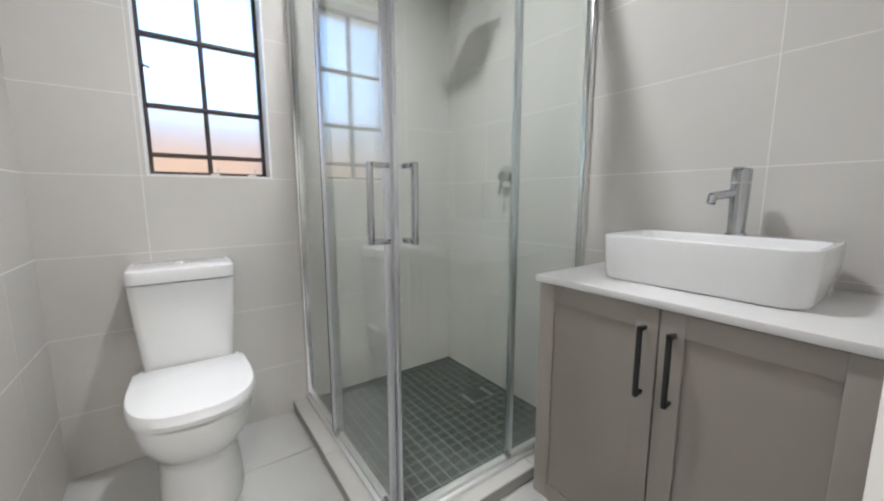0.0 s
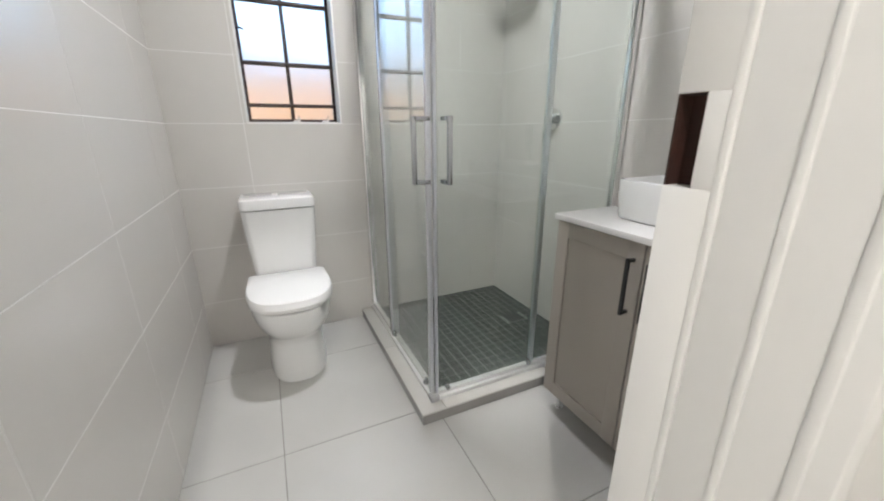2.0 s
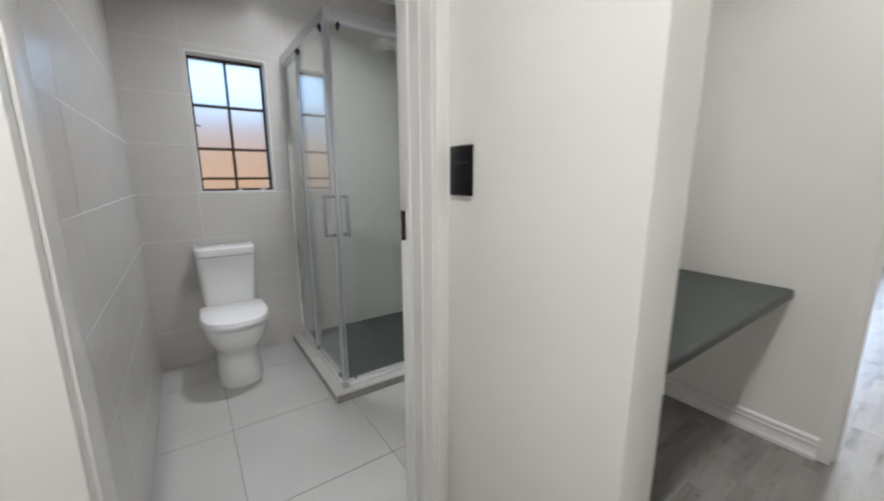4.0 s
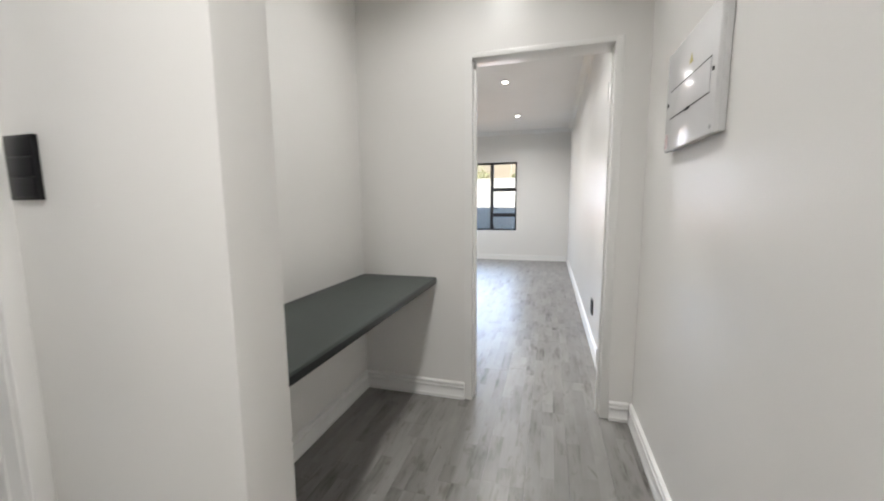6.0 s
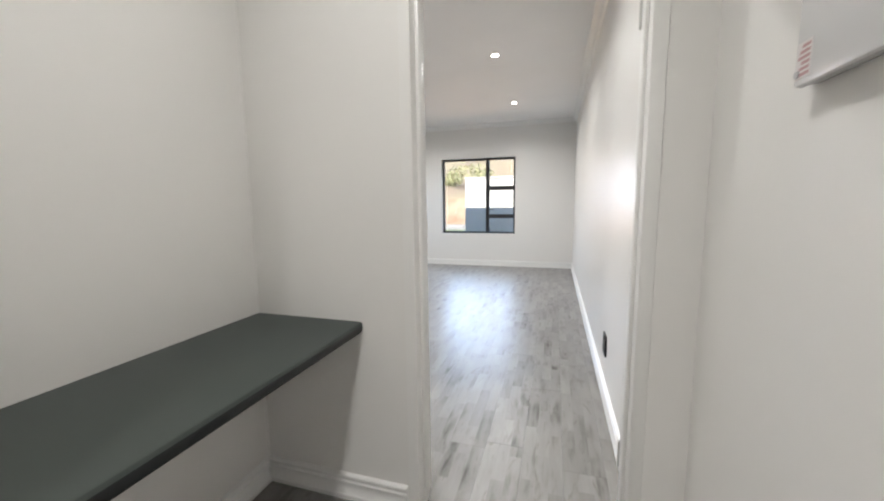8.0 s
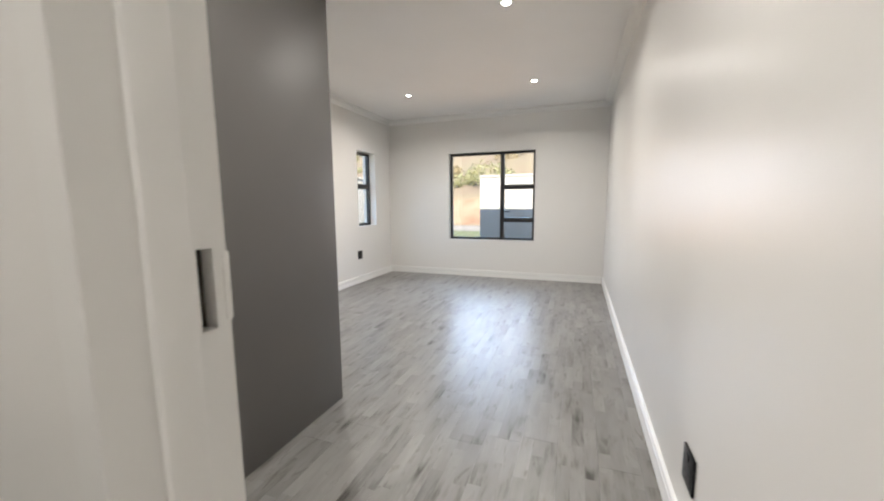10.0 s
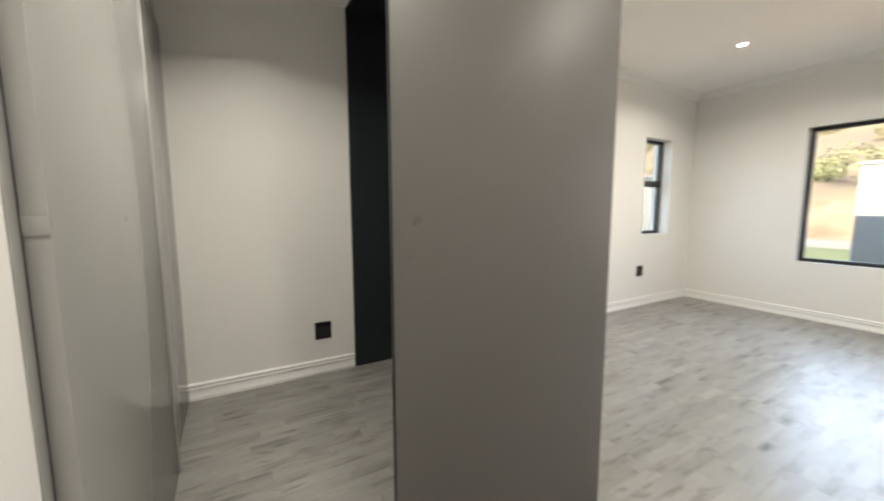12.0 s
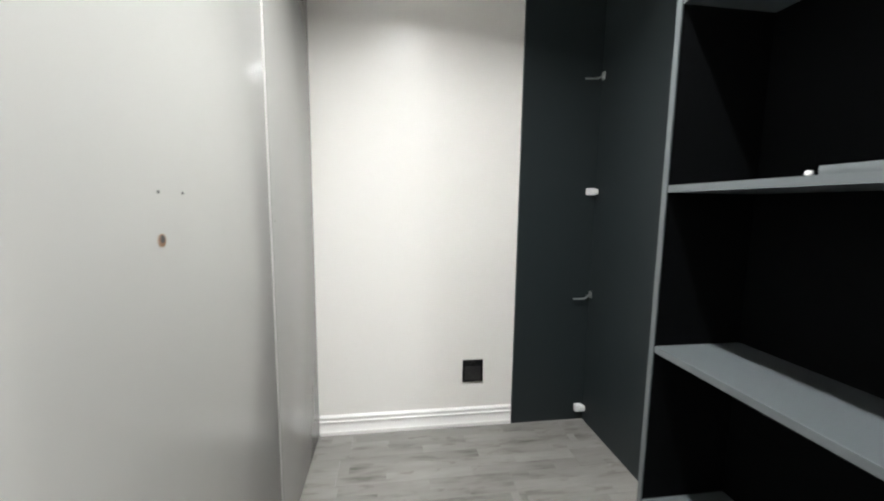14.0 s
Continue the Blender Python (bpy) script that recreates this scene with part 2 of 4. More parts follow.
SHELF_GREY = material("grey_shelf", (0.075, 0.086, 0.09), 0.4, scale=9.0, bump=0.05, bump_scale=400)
# near black: the shelf bay's shade is put into this colour
CHARCOAL_SHADED = material("shaded_backing", (0.0025, 0.003, 0.0035), 0.7, scale=9.0, spec=0.06)
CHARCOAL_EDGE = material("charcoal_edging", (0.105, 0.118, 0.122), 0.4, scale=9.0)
PANEL_GREY = material("grey_panel", (0.114, 0.108, 0.102), 0.46, second=(0.109, 0.103, 0.096), scale=3.0, bump=0.04, bump_scale=350, rough_var=0.06, spec=0.6)
SMUDGE = material("panel_smudge", (0.098, 0.092, 0.086), 0.5, scale=30.0)
DESK = material("desk_slate", (0.053, 0.063, 0.058), 0.45, second=(0.059, 0.069, 0.064), scale=6.0, bump=0.08, bump_scale=380, rough_var=0.1, spec=0.3)
DESK_EDGE = material("desk_edge", (0.014, 0.016, 0.016), 0.4, scale=10.0, spec=0.3)
DOOR_GREY = material("pale_grey_door", (0.345, 0.341, 0.328), 0.17, scale=3.0, rough_var=0.08)
WHITE_PLASTIC = material("white_plastic", (0.75, 0.745, 0.745), 0.16, scale=6.0)
GREY_PLASTIC = material("grey_plastic", (0.45, 0.45, 0.46), 0.35, scale=6.0)
DARK_LINE = material("dark_line", (0.03, 0.03, 0.032), 0.6, scale=10.0)
DARK_WOOD = material("raw_dark_wood", (0.05, 0.040, 0.028), 0.75, second=(0.022, 0.018, 0.013), scale=50.0, mix=1.0)
RED_WOOD = material("raw_red_wood", (0.050, 0.017, 0.010), 0.75, second=(0.028, 0.010, 0.007), scale=40.0, mix=1.0)
LABEL_PINK = material("sticker_print", (0.50, 0.30, 0.30), 0.6, scale=60.0)
LABEL_WHITE = material("sticker_paper", (0.72, 0.68, 0.67), 0.6, scale=30.0)
YELLOW = material("warning_yellow", (0.42, 0.36, 0.10), 0.5, scale=30.0)
HOLE = material("hole_raw_wood", (0.20, 0.12, 0.07), 0.8, scale=60.0)
PLANK = plank_material("grey_laminate")
PLANK_GAP = material("plank_gap", (0.17, 0.165, 0.16), 0.8, scale=10.0)
LAMP = glow("lamp_glow", (1.0, 0.95, 0.88), 14.0)
CLEAR = glass("window_glass", (0.97, 0.985, 0.98), reflect=0.03)
SHOWER_GLASS = glass("shower_glass", (0.95, 0.98, 0.965), reflect=0.075)
FROST = frosted("obscure_glass")
OUT_WALL = material("outdoor_white_wall", (0.27, 0.26, 0.243), 0.85, second=(0.235, 0.227, 0.213), scale=1.2, mix=0.8, bump=0.2, bump_scale=20)
OUT_ORANGE = material("outdoor_ochre_wall", (0.33, 0.19, 0.095), 0.85, second=(0.28, 0.165, 0.08), scale=1.6, mix=0.8, bump=0.2, bump_scale=20)
EARTH = material("outdoor_earth", (0.19, 0.145, 0.12), 0.95, second=(0.155, 0.14, 0.088), scale=0.35, mix=1.0, fine=0.2, bump=0.5, bump_scale=6, world_space=True)
LEAF = material("bush_leaves", (0.115, 0.125, 0.055), 0.7, second=(0.16, 0.145, 0.075), scale=1.0, mix=1.0, world_space=True)
LEAF_DRY = material("dry_bush_leaves", (0.20, 0.155, 0.085), 0.8, second=(0.17, 0.14, 0.08), scale=1.0, mix=1.0, world_space=True)
GRASS = material("outdoor_grass", (0.095, 0.125, 0.045), 0.9, second=(0.14, 0.135, 0.06), scale=1.5, mix=1.0, fine=0.25, bump=0.6, bump_scale=14, world_space=True)
DRAIN_STEEL = material("dull_drain_steel", (0.050, 0.058, 0.053), 0.6, 0.2, scale=30.0)
HILL = material("outdoor_dry_grass", (0.15, 0.125, 0.075), 0.95, second=(0.14, 0.10, 0.07), scale=0.25, mix=1.0, fine=0.2, bump=0.5, bump_scale=6, world_space=True)
RED_SOIL = material("outdoor_red_soil", (0.135, 0.075, 0.045), 0.95, second=(0.21, 0.155, 0.105), scale=0.8, mix=1.0, fine=0.2, bump=0.6, bump_scale=5, world_space=True)
GRAVEL = material("outdoor_pale_gravel", (0.23, 0.205, 0.175), 0.95, second=(0.17, 0.15, 0.125), scale=0.9, mix=0.9, fine=0.2, bump=0.5, bump_scale=12, world_space=True)
ROOF = material("outdoor_roof", (0.25, 0.24, 0.23), 0.8, scale=3.0)


# ---------------------------------------------------------------- mesh helpers
def box(bm, x0, x1, y0, y1, z0, z1, bevel=0.0, seg=2):
    r = bmesh.ops.create_cube(bm, size=1.0, matrix=Matrix.LocRotScale(((x0 + x1) / 2, (y0 + y1) / 2, (z0 + z1) / 2), None, (abs(x1 - x0), abs(y1 - y0), abs(z1 - z0))))
    if bevel:
        edges = {e for v in r["verts"] for e in v.link_edges}
        bmesh.ops.bevel(bm, geom=list(edges), offset=bevel, segments=seg, affect="EDGES", profile=0.5)
    return bm


def boxes(*list_of, bevel=0.0):
    bm = bmesh.new()
    for b in list_of:
        box(bm, *b, bevel=bevel)
    return bm


def tube(bm, a, b, r, r2=None, seg=20):
    a, b = Vector(a), Vector(b)
    d = b - a
    m = Matrix.Translation((a + b) / 2) @ d.to_track_quat("Z", "Y").to_matrix().to_4x4()
    bmesh.ops.create_cone(bm, cap_ends=True, segments=seg, radius1=r, radius2=r if r2 is None else r2, depth=d.length, matrix=m)
    return bm


def smooth(ob, angle=35):
    limit = math.cos(radians(angle))
    me = ob.data
    bm = bmesh.new()
    bm.from_mesh(me)
    for f in bm.faces:
        f.smooth = True
    for e in bm.edges:
        if len(e.link_faces) == 2 and e.link_faces[0].normal.dot(e.link_faces[1].normal) < limit:
            e.smooth = False
    bm.to_mesh(me)
    bm.free()
    return ob


def mesh_object(name, bm, mat, soft=True):
    bmesh.ops.recalc_face_normals(bm, faces=bm.faces)
    me = bpy.data.meshes.new(name)
    bm.to_mesh(me)
    bm.free()
    me.materials.append(mat)
    ob = new(name, me)
    if soft:
        smooth(ob)
    return ob


def part(name, bm, mat, parent, label=""):
    ob = mesh_object(name, bm, mat)
    ob.parent = parent
    return tagged(ob, label)


def thing(name, at, label, category, group="", kind="", turn=0.0):
    ob = new(name)
    ob.empty_display_size = 0.1
    ob.matrix_world = pose(*at, 0, 0, turn)
    return tagged(ob, label, category, group, kind)


def structure(name, bm, mat, label, category="wall"):
    return tagged(mesh_object(name, bm, mat), label, category, kind="structure")


def profile_run(bm, profile, p0, p1, inward):
    """A moulding: profile points (out from the wall, up) swept from p0 to p1."""
    p0, p1, w = Vector((*p0, 0)), Vector((*p1, 0)), Vector((*inward, 0))
    rings = [[bm.verts.new(p + w * d + Vector((0, 0, z))) for d, z in profile] for p in (p0, p1)]
    n = len(profile)
    for i in range(n):
        j = (i + 1) % n
        bm.faces.new((rings[0][i], rings[0][j], rings[1][j], rings[1][i]))
    bm.faces.new(rings[0])
    bm.faces.new(rings[1][::-1])
    return bm


def prism(bm, outline, z0, z1):
    lo = [bm.verts.new((x, y, z0)) for x, y in outline]
    hi = [bm.verts.new((x, y, z1)) for x, y in outline]
    n = len(outline)
    for i in range(n):
        j = (i + 1) % n
        bm.faces.new((lo[i], lo[j], hi[j], hi[i]))
    bm.faces.new(lo[::-1])
    bm.faces.new(hi)
    return bm


def loft(bm, rings, cap0=True, cap1=True):
    vs = [[bm.verts.new(p) for p in r] for r in rings]
    n = len(rings[0])
    for a, b in zip(vs, vs[1:]):
        for i in range(n):
            j = (i + 1) % n
            bm.faces.new((a[i], a[j], b[j], b[i]))
    if cap0:
        bm.faces.new(vs[0][::-1])
    if cap1:
        bm.faces.new(vs[-1])
    return bm


def rounded_rect(x0, x1, y0, y1, r, z, seg=6):
    pts = []
    for cx, cy, a0 in ((x1 - r, y1 - r, 0), (x0 + r, y1 - r, 90), (x0 + r, y0 + r, 180), (x1 - r, y0 + r, 270)):
        for i in range(seg + 1):
            a = radians(a0 + 90 * i / seg)
            pts.append((cx + r * math.cos(a), cy + r * math.sin(a), z))
    return pts


def wall_with_hole(along, u0, u1, z0, z1, d0, d1, hole):
    """One connected wall slab with a rectangular opening through it. along 'x': runs in x, thick in y; 'y': the other way."""
    bm = bmesh.new()
    a, b, c, d = hole
    loops = []
    for t in (d0, d1):
        for ring in (((u0, z0), (u1, z0), (u1, z1), (u0, z1)), ((a, c), (b, c), (b, d), (a, d))):
            loops.append([bm.verts.new((u, t, z) if along == "x" else (t, u, z)) for u, z in ring])
    outer0, inner0, outer1, inner1 = loops
    for i in range(4):
        j = (i + 1) % 4
        bm.faces.new((outer0[i], outer0[j], inner0[j], inner0[i]))
        bm.faces.new((outer1[j], outer1[i], inner1[i], inner1[j]))
        bm.faces.new((outer0[j], outer0[i], outer1[i], outer1[j]))
        bm.faces.new((inner0[i], inner0[j], inner1[j], inner1[i]))
    return bm


# ---------------------------------------------------------------- plan, in metres
BX0, BX1, BY0, BY1 = -0.140, 1.730, 0.115, 2.045      # bathroom, tile faces
NX0, NY = 0.879, -0.030                               # desk niche
PX = 0.742                                            # wall with the light switch
CY = -1.680                                           # passage, south wall
WX0, WX1 = 2.414, 2.560                               # wall between passage and bedroom
RX1, RY0, RY1 = 8.480, -1.588, 2.135                  # bedroom
DY0, DY1, DTOP = -1.512, -0.760, 2.060                # bedroom doorway
WINE = (-0.510, 0.970, 0.645, 2.132)                  # east window: y0, y1, z0, z1
WINN = (7.390, 7.950, 0.915, 2.125)                   # north window: x0, x1, z0, z1
WINB = (0.212, 0.680, 1.203, 2.098)                   # bathroom window: x0, x1, z0, z1
OUT = 0.24                                            # outer wall thickness
SUB = 0.0005                                          # how far tiles stand proud of the grout

# walls
wall_bath_north = structure("wall_bath_north", wall_with_hole("x", BX0 - 0.15, BX1 + 0.12, 0, CEIL, BY1 + SUB, BY1 + OUT, WINB), GROUT, "bathroom window wall with light grout between tiles")
wall_bath_west = structure("wall_bath_west", boxes((BX0 - 0.15, BX0 - SUB, -0.03, BY1 + SUB, 0, CEIL)), GROUT, "bathroom side wall with light grout between tiles")
wall_bath_east = structure("wall_bath_east", boxes((BX1 + SUB, BX1 + 0.12, BY0 - SUB, BY1 + SUB, 0, CEIL)), GROUT, "bathroom wall behind the basin and shower")
wall_bath_south = structure("wall_bath_south", boxes(
    (PX, BX1 + 0.12, NY, BY0 - SUB, 0, CEIL), (-0.15, PX, NY, BY0 - SUB, 2.10, CEIL)), PAINT, "painted wall between bathroom and desk niche")
wall_pier = structure("wall_pier", boxes((PX, NX0, -0.662, NY, 0, CEIL), bevel=0.006), PAINT, "off-white painted wall end beside the desk niche")
wall_passage_west = structure("wall_passage_west", boxes((-1.35, -1.20, CY, NY, 0, CEIL), (-1.20, -0.148, NY, BY0 - SUB, 0, CEIL)), PAINT, "off-white painted passage wall")
wall_passage_south = structure("wall_passage_south", boxes((-1.35, WX0, CY - 0.15, CY, 0, CEIL)), PAINT, "off-white painted passage wall with the distribution board")
wall_doorway = structure("wall_doorway", boxes(
    (WX0, WX1, DY1 + 0.0435, RY1 + OUT, 0, CEIL), (WX0, WX1, CY - 0.15, DY0 - 0.0435, 0, CEIL), (WX0, WX1, DY0 - 0.0435, DY1 + 0.0435, DTOP + 0.0285, CEIL)),
    PAINT, "off-white painted wall with the bedroom doorway")
wall_niche_north = structure("wall_niche_north", boxes((BX1 + 0.12, WX0, NY, NY + 0.14, 0, CEIL)), PAINT, "off-white painted wall behind the desk")
wall_bedroom_south = structure("wall_bedroom_south", boxes((WX1, RX1, RY0 - OUT, RY0, 0, CEIL)), PAINT, "long off-white bedroom wall")
wall_bedroom_east = structure("wall_bedroom_east", wall_with_hole("y", RY0 - OUT, RY1 + OUT, 0, CEIL, RX1, RX1 + OUT, WINE), PAINT, "off-white bedroom window wall")
wall_bedroom_north = structure("wall_bedroom_north", wall_with_hole("x", WX1, RX1, 0, CEIL, RY1, RY1 + OUT, WINN), PAINT, "off-white bedroom wall with a narrow window")

ceiling = structure("ceiling", boxes((-1.35, RX1 + OUT, CY - 0.15, BY1 + OUT + 0.1, CEIL, CEIL + 0.15)), CEILING, "flat white painted ceiling", "ceiling")
roof_slab = structure("roof_slab", boxes((-1.7, RX1 + 0.7, CY - 0.6, BY1 + 0.75, CEIL + 0.16, CEIL + 0.36)), ROOF, "grey roof over the house", "roof")
floor = structure("floor", boxes((-1.35, RX1 + 0.1, CY - 0.1, RY1 + 0.1, -0.10, -0.0125)), PLANK_GAP, "grey laminate plank floor", "floor")
floor_bathroom = structure("floor_bathroom", boxes((BX0 - 0.1, BX1 + 0.1, NY + 0.02, BY1 + 0.1, -0.012, -0.002)), FLOOR_GROUT, "pale grey tiled bathroom floor", "floor")

# skirting and cornice
SKIRT = [(0, 0.0), (0.020, 0.0), (0.021, 0.020), (0.015, 0.028), (0.013, 0.066), (0.018, 0.071), (0.018, 0.080), (0.011, 0.084), (0.011, 0.088), (0.016, 0.093), (0.016, 0.104), (0.008, 0.111), (0, 0.112)]
CORN = [(0, CEIL), (0.075, CEIL), (0.072, CEIL - 0.014), (0.058, CEIL - 0.020), (0.040, CEIL - 0.030), (0.026, CEIL - 0.048), (0.018, CEIL - 0.066), (0.010, CEIL - 0.070), (0, CEIL - 0.078)]


def mouldings(name, profile, mat, runs, label, category):
    for p0, p1, w in runs:
        structure(name, profile_run(bmesh.new(), profile, p0, p1, w), mat, label, category)


mouldings("baseboard", SKIRT, TRIM, [
    ((-1.20, CY), (WX0, CY), (0, 1)),
    ((WX0, CY + 0.021), (WX0, DY0 - 0.05), (-1, 0)),
    ((WX0, DY1 + 0.048), (WX0, NY), (-1, 0)),
    ((NX0, NY), (WX0 - 0.021, NY), (0, -1)),
    ((NX0, -0.659), (NX0, NY - 0.021), (1, 0)),
    ((WX1, RY0), (RX1, RY0), (0, 1)),
    ((RX1, RY0 + 0.021), (RX1, RY1 - 0.021), (-1, 0)),
    ((4.155, RY1), (RX1, RY1), (0, -1)),
    ((WX1 + 0.019, RY1), (3.678, RY1), (0, -1)),
], "white moulded skirting board with stepped beads", "baseboard")
mouldings("cornice", CORN, TRIM, [
    ((BX0, BY1), (BX1, BY1), (0, -1)), ((BX1, BY0), (BX1, BY1), (-1, 0)), ((BX0, BY0), (BX0, BY1), (1, 0)), ((BX0, BY0), (BX1, BY0), (0, 1)),
    ((-1.20, CY), (WX0, CY), (0, 1)), ((WX0, CY), (WX0, NY), (-1, 0)), ((NX0, NY), (WX0, NY), (0, -1)), ((NX0, -0.662), (NX0, NY), (1, 0)),
    ((WX1, RY0), (RX1, RY0), (0, 1)), ((RX1, RY0), (RX1, RY1), (-1, 0)), ((WX1, RY1), (RX1, RY1), (0, -1)), ((WX1, RY0), (WX1, RY1), (1, 0)),
], "white plaster cornice under the ceiling", "cornice")

# ---------------------------------------------------------------- door frames
door_1 = thing("door_1", (0, 0, 0), "white painted bathroom door frame with an empty strike hole", "door frame", kind="structure")
JX = 0.700
part("jamb", boxes(
    (JX, PX, 0.068, 0.124, 0, 1.094), (JX, PX, 0.068, 0.124, 1.195, 2.10),
    (JX, PX, 0.068, 0.091, 1.094, 1.195), (JX + 0.030, PX, 0.091, 0.124, 1.094, 1.195), bevel=0.0008), FRAME_PAINT, door_1)
part("strike_hole", boxes((JX + 0.024, JX + 0.0305, 0.0905, 0.1220, 1.0935, 1.1955), (JX + 0.001, JX + 0.024, 0.1210, 0.1235, 1.0938, 1.1952), (JX + 0.001, JX + 0.024, 0.0906, 0.0922, 1.0938, 1.1952), (JX + 0.001, JX + 0.024, 0.0922, 0.1210, 1.1938, 1.1954)), RED_WOOD, door_1, "raw red timber inside the strike hole")
part("stop_bead", boxes((JX - 0.0015, PX, 0.058, 0.0685, 0, 2.10), bevel=0.003), FRAME_PAINT, door_1)
part("architrave", boxes((0.7025, PX + 0.002, -0.092, 0.0585, 0, 2.16), bevel=0.003), FRAME_PAINT, door_1)
part("architrave_bead", boxes((0.6995, 0.738, -0.008, 0.003, 0, 2.161), bevel=0.003), FRAME_PAINT, door_1)
part("architrave_bead", boxes((0.6995, 0.738, -0.070, -0.057, 0, 2.161), bevel=0.003), FRAME_PAINT, door_1)
part("jamb", boxes((-0.150, -0.103, 0.000, 0.115, 0, 2.10), bevel=0.003), FRAME_PAINT, door_1)
part("architrave", boxes((-0.215, -0.110, -0.045, 0.0, 0, 2.16), bevel=0.004), FRAME_PAINT, door_1)
part("head", boxes((-0.103, JX, 0.022, 0.115, 2.062, 2.10), (-0.103, 0.7025, -0.045, 0.022, 2.07, 2.16), bevel=0.003), FRAME_PAINT, door_1)

door_2 = thing("door_2", (WX0, DY1, 0), "white painted bedroom door frame with an empty strike hole", "door frame", kind="structure")
SX0, SX1 = 2.524 - WX0, 2.545 - WX0
T = WX1 - WX0
part("jamb", boxes(
    (-0.0015, T + 0.004, 0, 0.043, 0, 1.118), (-0.0015, T + 0.004, 0, 0.043, 1.220, DTOP + 0.028),
    (-0.0015, SX0, 0, 0.043, 1.118, 1.220), (SX1, T + 0.004, 0, 0.043, 1.118, 1.220), (SX0, SX1, 0.028, 0.043, 1.118, 1.220)), FRAME_PAINT, door_2)
part("strike_hole", boxes((SX0 - 0.0005, SX1 + 0.0005, 0.020, 0.0285, 1.1175, 1.2205)), DARK_WOOD, door_2, "raw timber inside the strike hole")
part("strike_plate_lip", boxes((SX1 + 0.012, T + 0.0075, -0.0015, 0.004, 1.124, 1.214), bevel=0.002), FRAME_PAINT, door_2, "painted over strike plate lip")
part("rebate", boxes((0.050, SX0 - 0.012, -0.012, 0.001, 0, DTOP), bevel=0.004), FRAME_PAINT, door_2)
part("jamb", boxes((-0.0015, T + 0.004, DY0 - DY1 - 0.043, DY0 - DY1, 0, DTOP + 0.028), bevel=0.002), FRAME_PAINT, door_2)
part("rebate", boxes((0.050, SX0 - 0.012, DY0 - DY1 - 0.001, DY0 - DY1 + 0.012, 0, DTOP), bevel=0.004), FRAME_PAINT, door_2)
part("head", boxes((-0.0015, T + 0.004, DY0 - DY1, 0, DTOP, DTOP + 0.028), bevel=0.002), FRAME_PAINT, door_2)
for hz in (0.26, 1.80):
    bm = boxes((SX0 + 0.005, T - 0.004, DY0 - DY1 - 0.001, DY0 - DY1 + 0.003, hz, hz + 0.10))
    tube(bm, (T - 0.002, DY0 - DY1 + 0.006, hz), (T - 0.002, DY0 - DY1 + 0.006, hz + 0.10), 0.006, seg=10)
    part("hinge", bm, STEEL, door_2, "dull steel hinge leaf with no door hung on it")


# ---------------------------------------------------------------- windows
def bedroom_window(name, at, turn, w, h, columns, label):
    """Black aluminium window in its own plane: x along the wall, y outward, z up. columns: (x0, x1, [transom heights])."""
    win = thing(name, at, label, "window", kind="structure", turn=turn)
    f = 0.040
    part("window_frame", boxes((0, w, 0, 0.05, 0, f), (0, w, 0, 0.05, h - f, h), (0, f, 0, 0.05, f, h - f), (w - f, w, 0, 0.05, f, h - f)), BLACK_ALU, win, "black aluminium outer frame")
    for c, (x0, x1, trans) in enumerate(columns):
        if c:
            part("mullion", boxes((x0 - 0.035, x0 + 0.035, -0.004, 0.054, f, h - f), bevel=0.002), BLACK_ALU, win)
        zs = [f, *trans, h - f]
        a = f if c == 0 else x0 + 0.035
        b = w - f if c == len(columns) - 1 else x1 - 0.035
        for z in trans:
            part("transom", boxes((a, b, -0.004, 0.054, z - 0.040, z + 0.040), bevel=0.002), BLACK_ALU, win)
        for i, (z0, z1) in enumerate(zip(zs, zs[1:])):
            lo = z0 + (0.040 if i else 0)
            hi = z1 - (0.040 if i < len(zs) - 2 else 0)
            pane = part("pane", boxes((a, b, 0.022, 0.028, lo, hi)), CLEAR, win, "clear glass pane")
            pane.visible_shadow = False
    return win


win_e = bedroom_window("window_1", (RX1 + 0.085, WINE[1], WINE[2]), -90, WINE[1] - WINE[0], WINE[3] - WINE[2],
                       [(0, 0.930, []), (0.930, WINE[1] - WINE[0], [0.345, 0.900])], "black aluminium three-light window with clear glass")
bm = bmesh.new()
box(bm, 0.955, 0.975, -0.034, 0.0, 0.46, 0.52, bevel=0.003)
box(bm, 0.965, 1.075, -0.040, -0.026, 0.475, 0.495, bevel=0.004)
part("window_handle", bm, BLACK, win_e, "black window handle on the opening sash")
bm = bmesh.new()
box(bm, 0.968, 0.985, -0.016, 0.0, 0.03, 0.10, bevel=0.003)
part("window_handle", bm, BLACK, win_e)
win_n = bedroom_window("window_2", (WINN[1], RY1 + 0.115, WINN[2]), 180, WINN[1] - WINN[0], WINN[3] - WINN[2],
                       [(0, WINN[1] - WINN[0], [0.655])], "narrow black aluminium window with one transom")
win_n.matrix_world = pose(WINN[0], RY1 + 0.115, WINN[2])

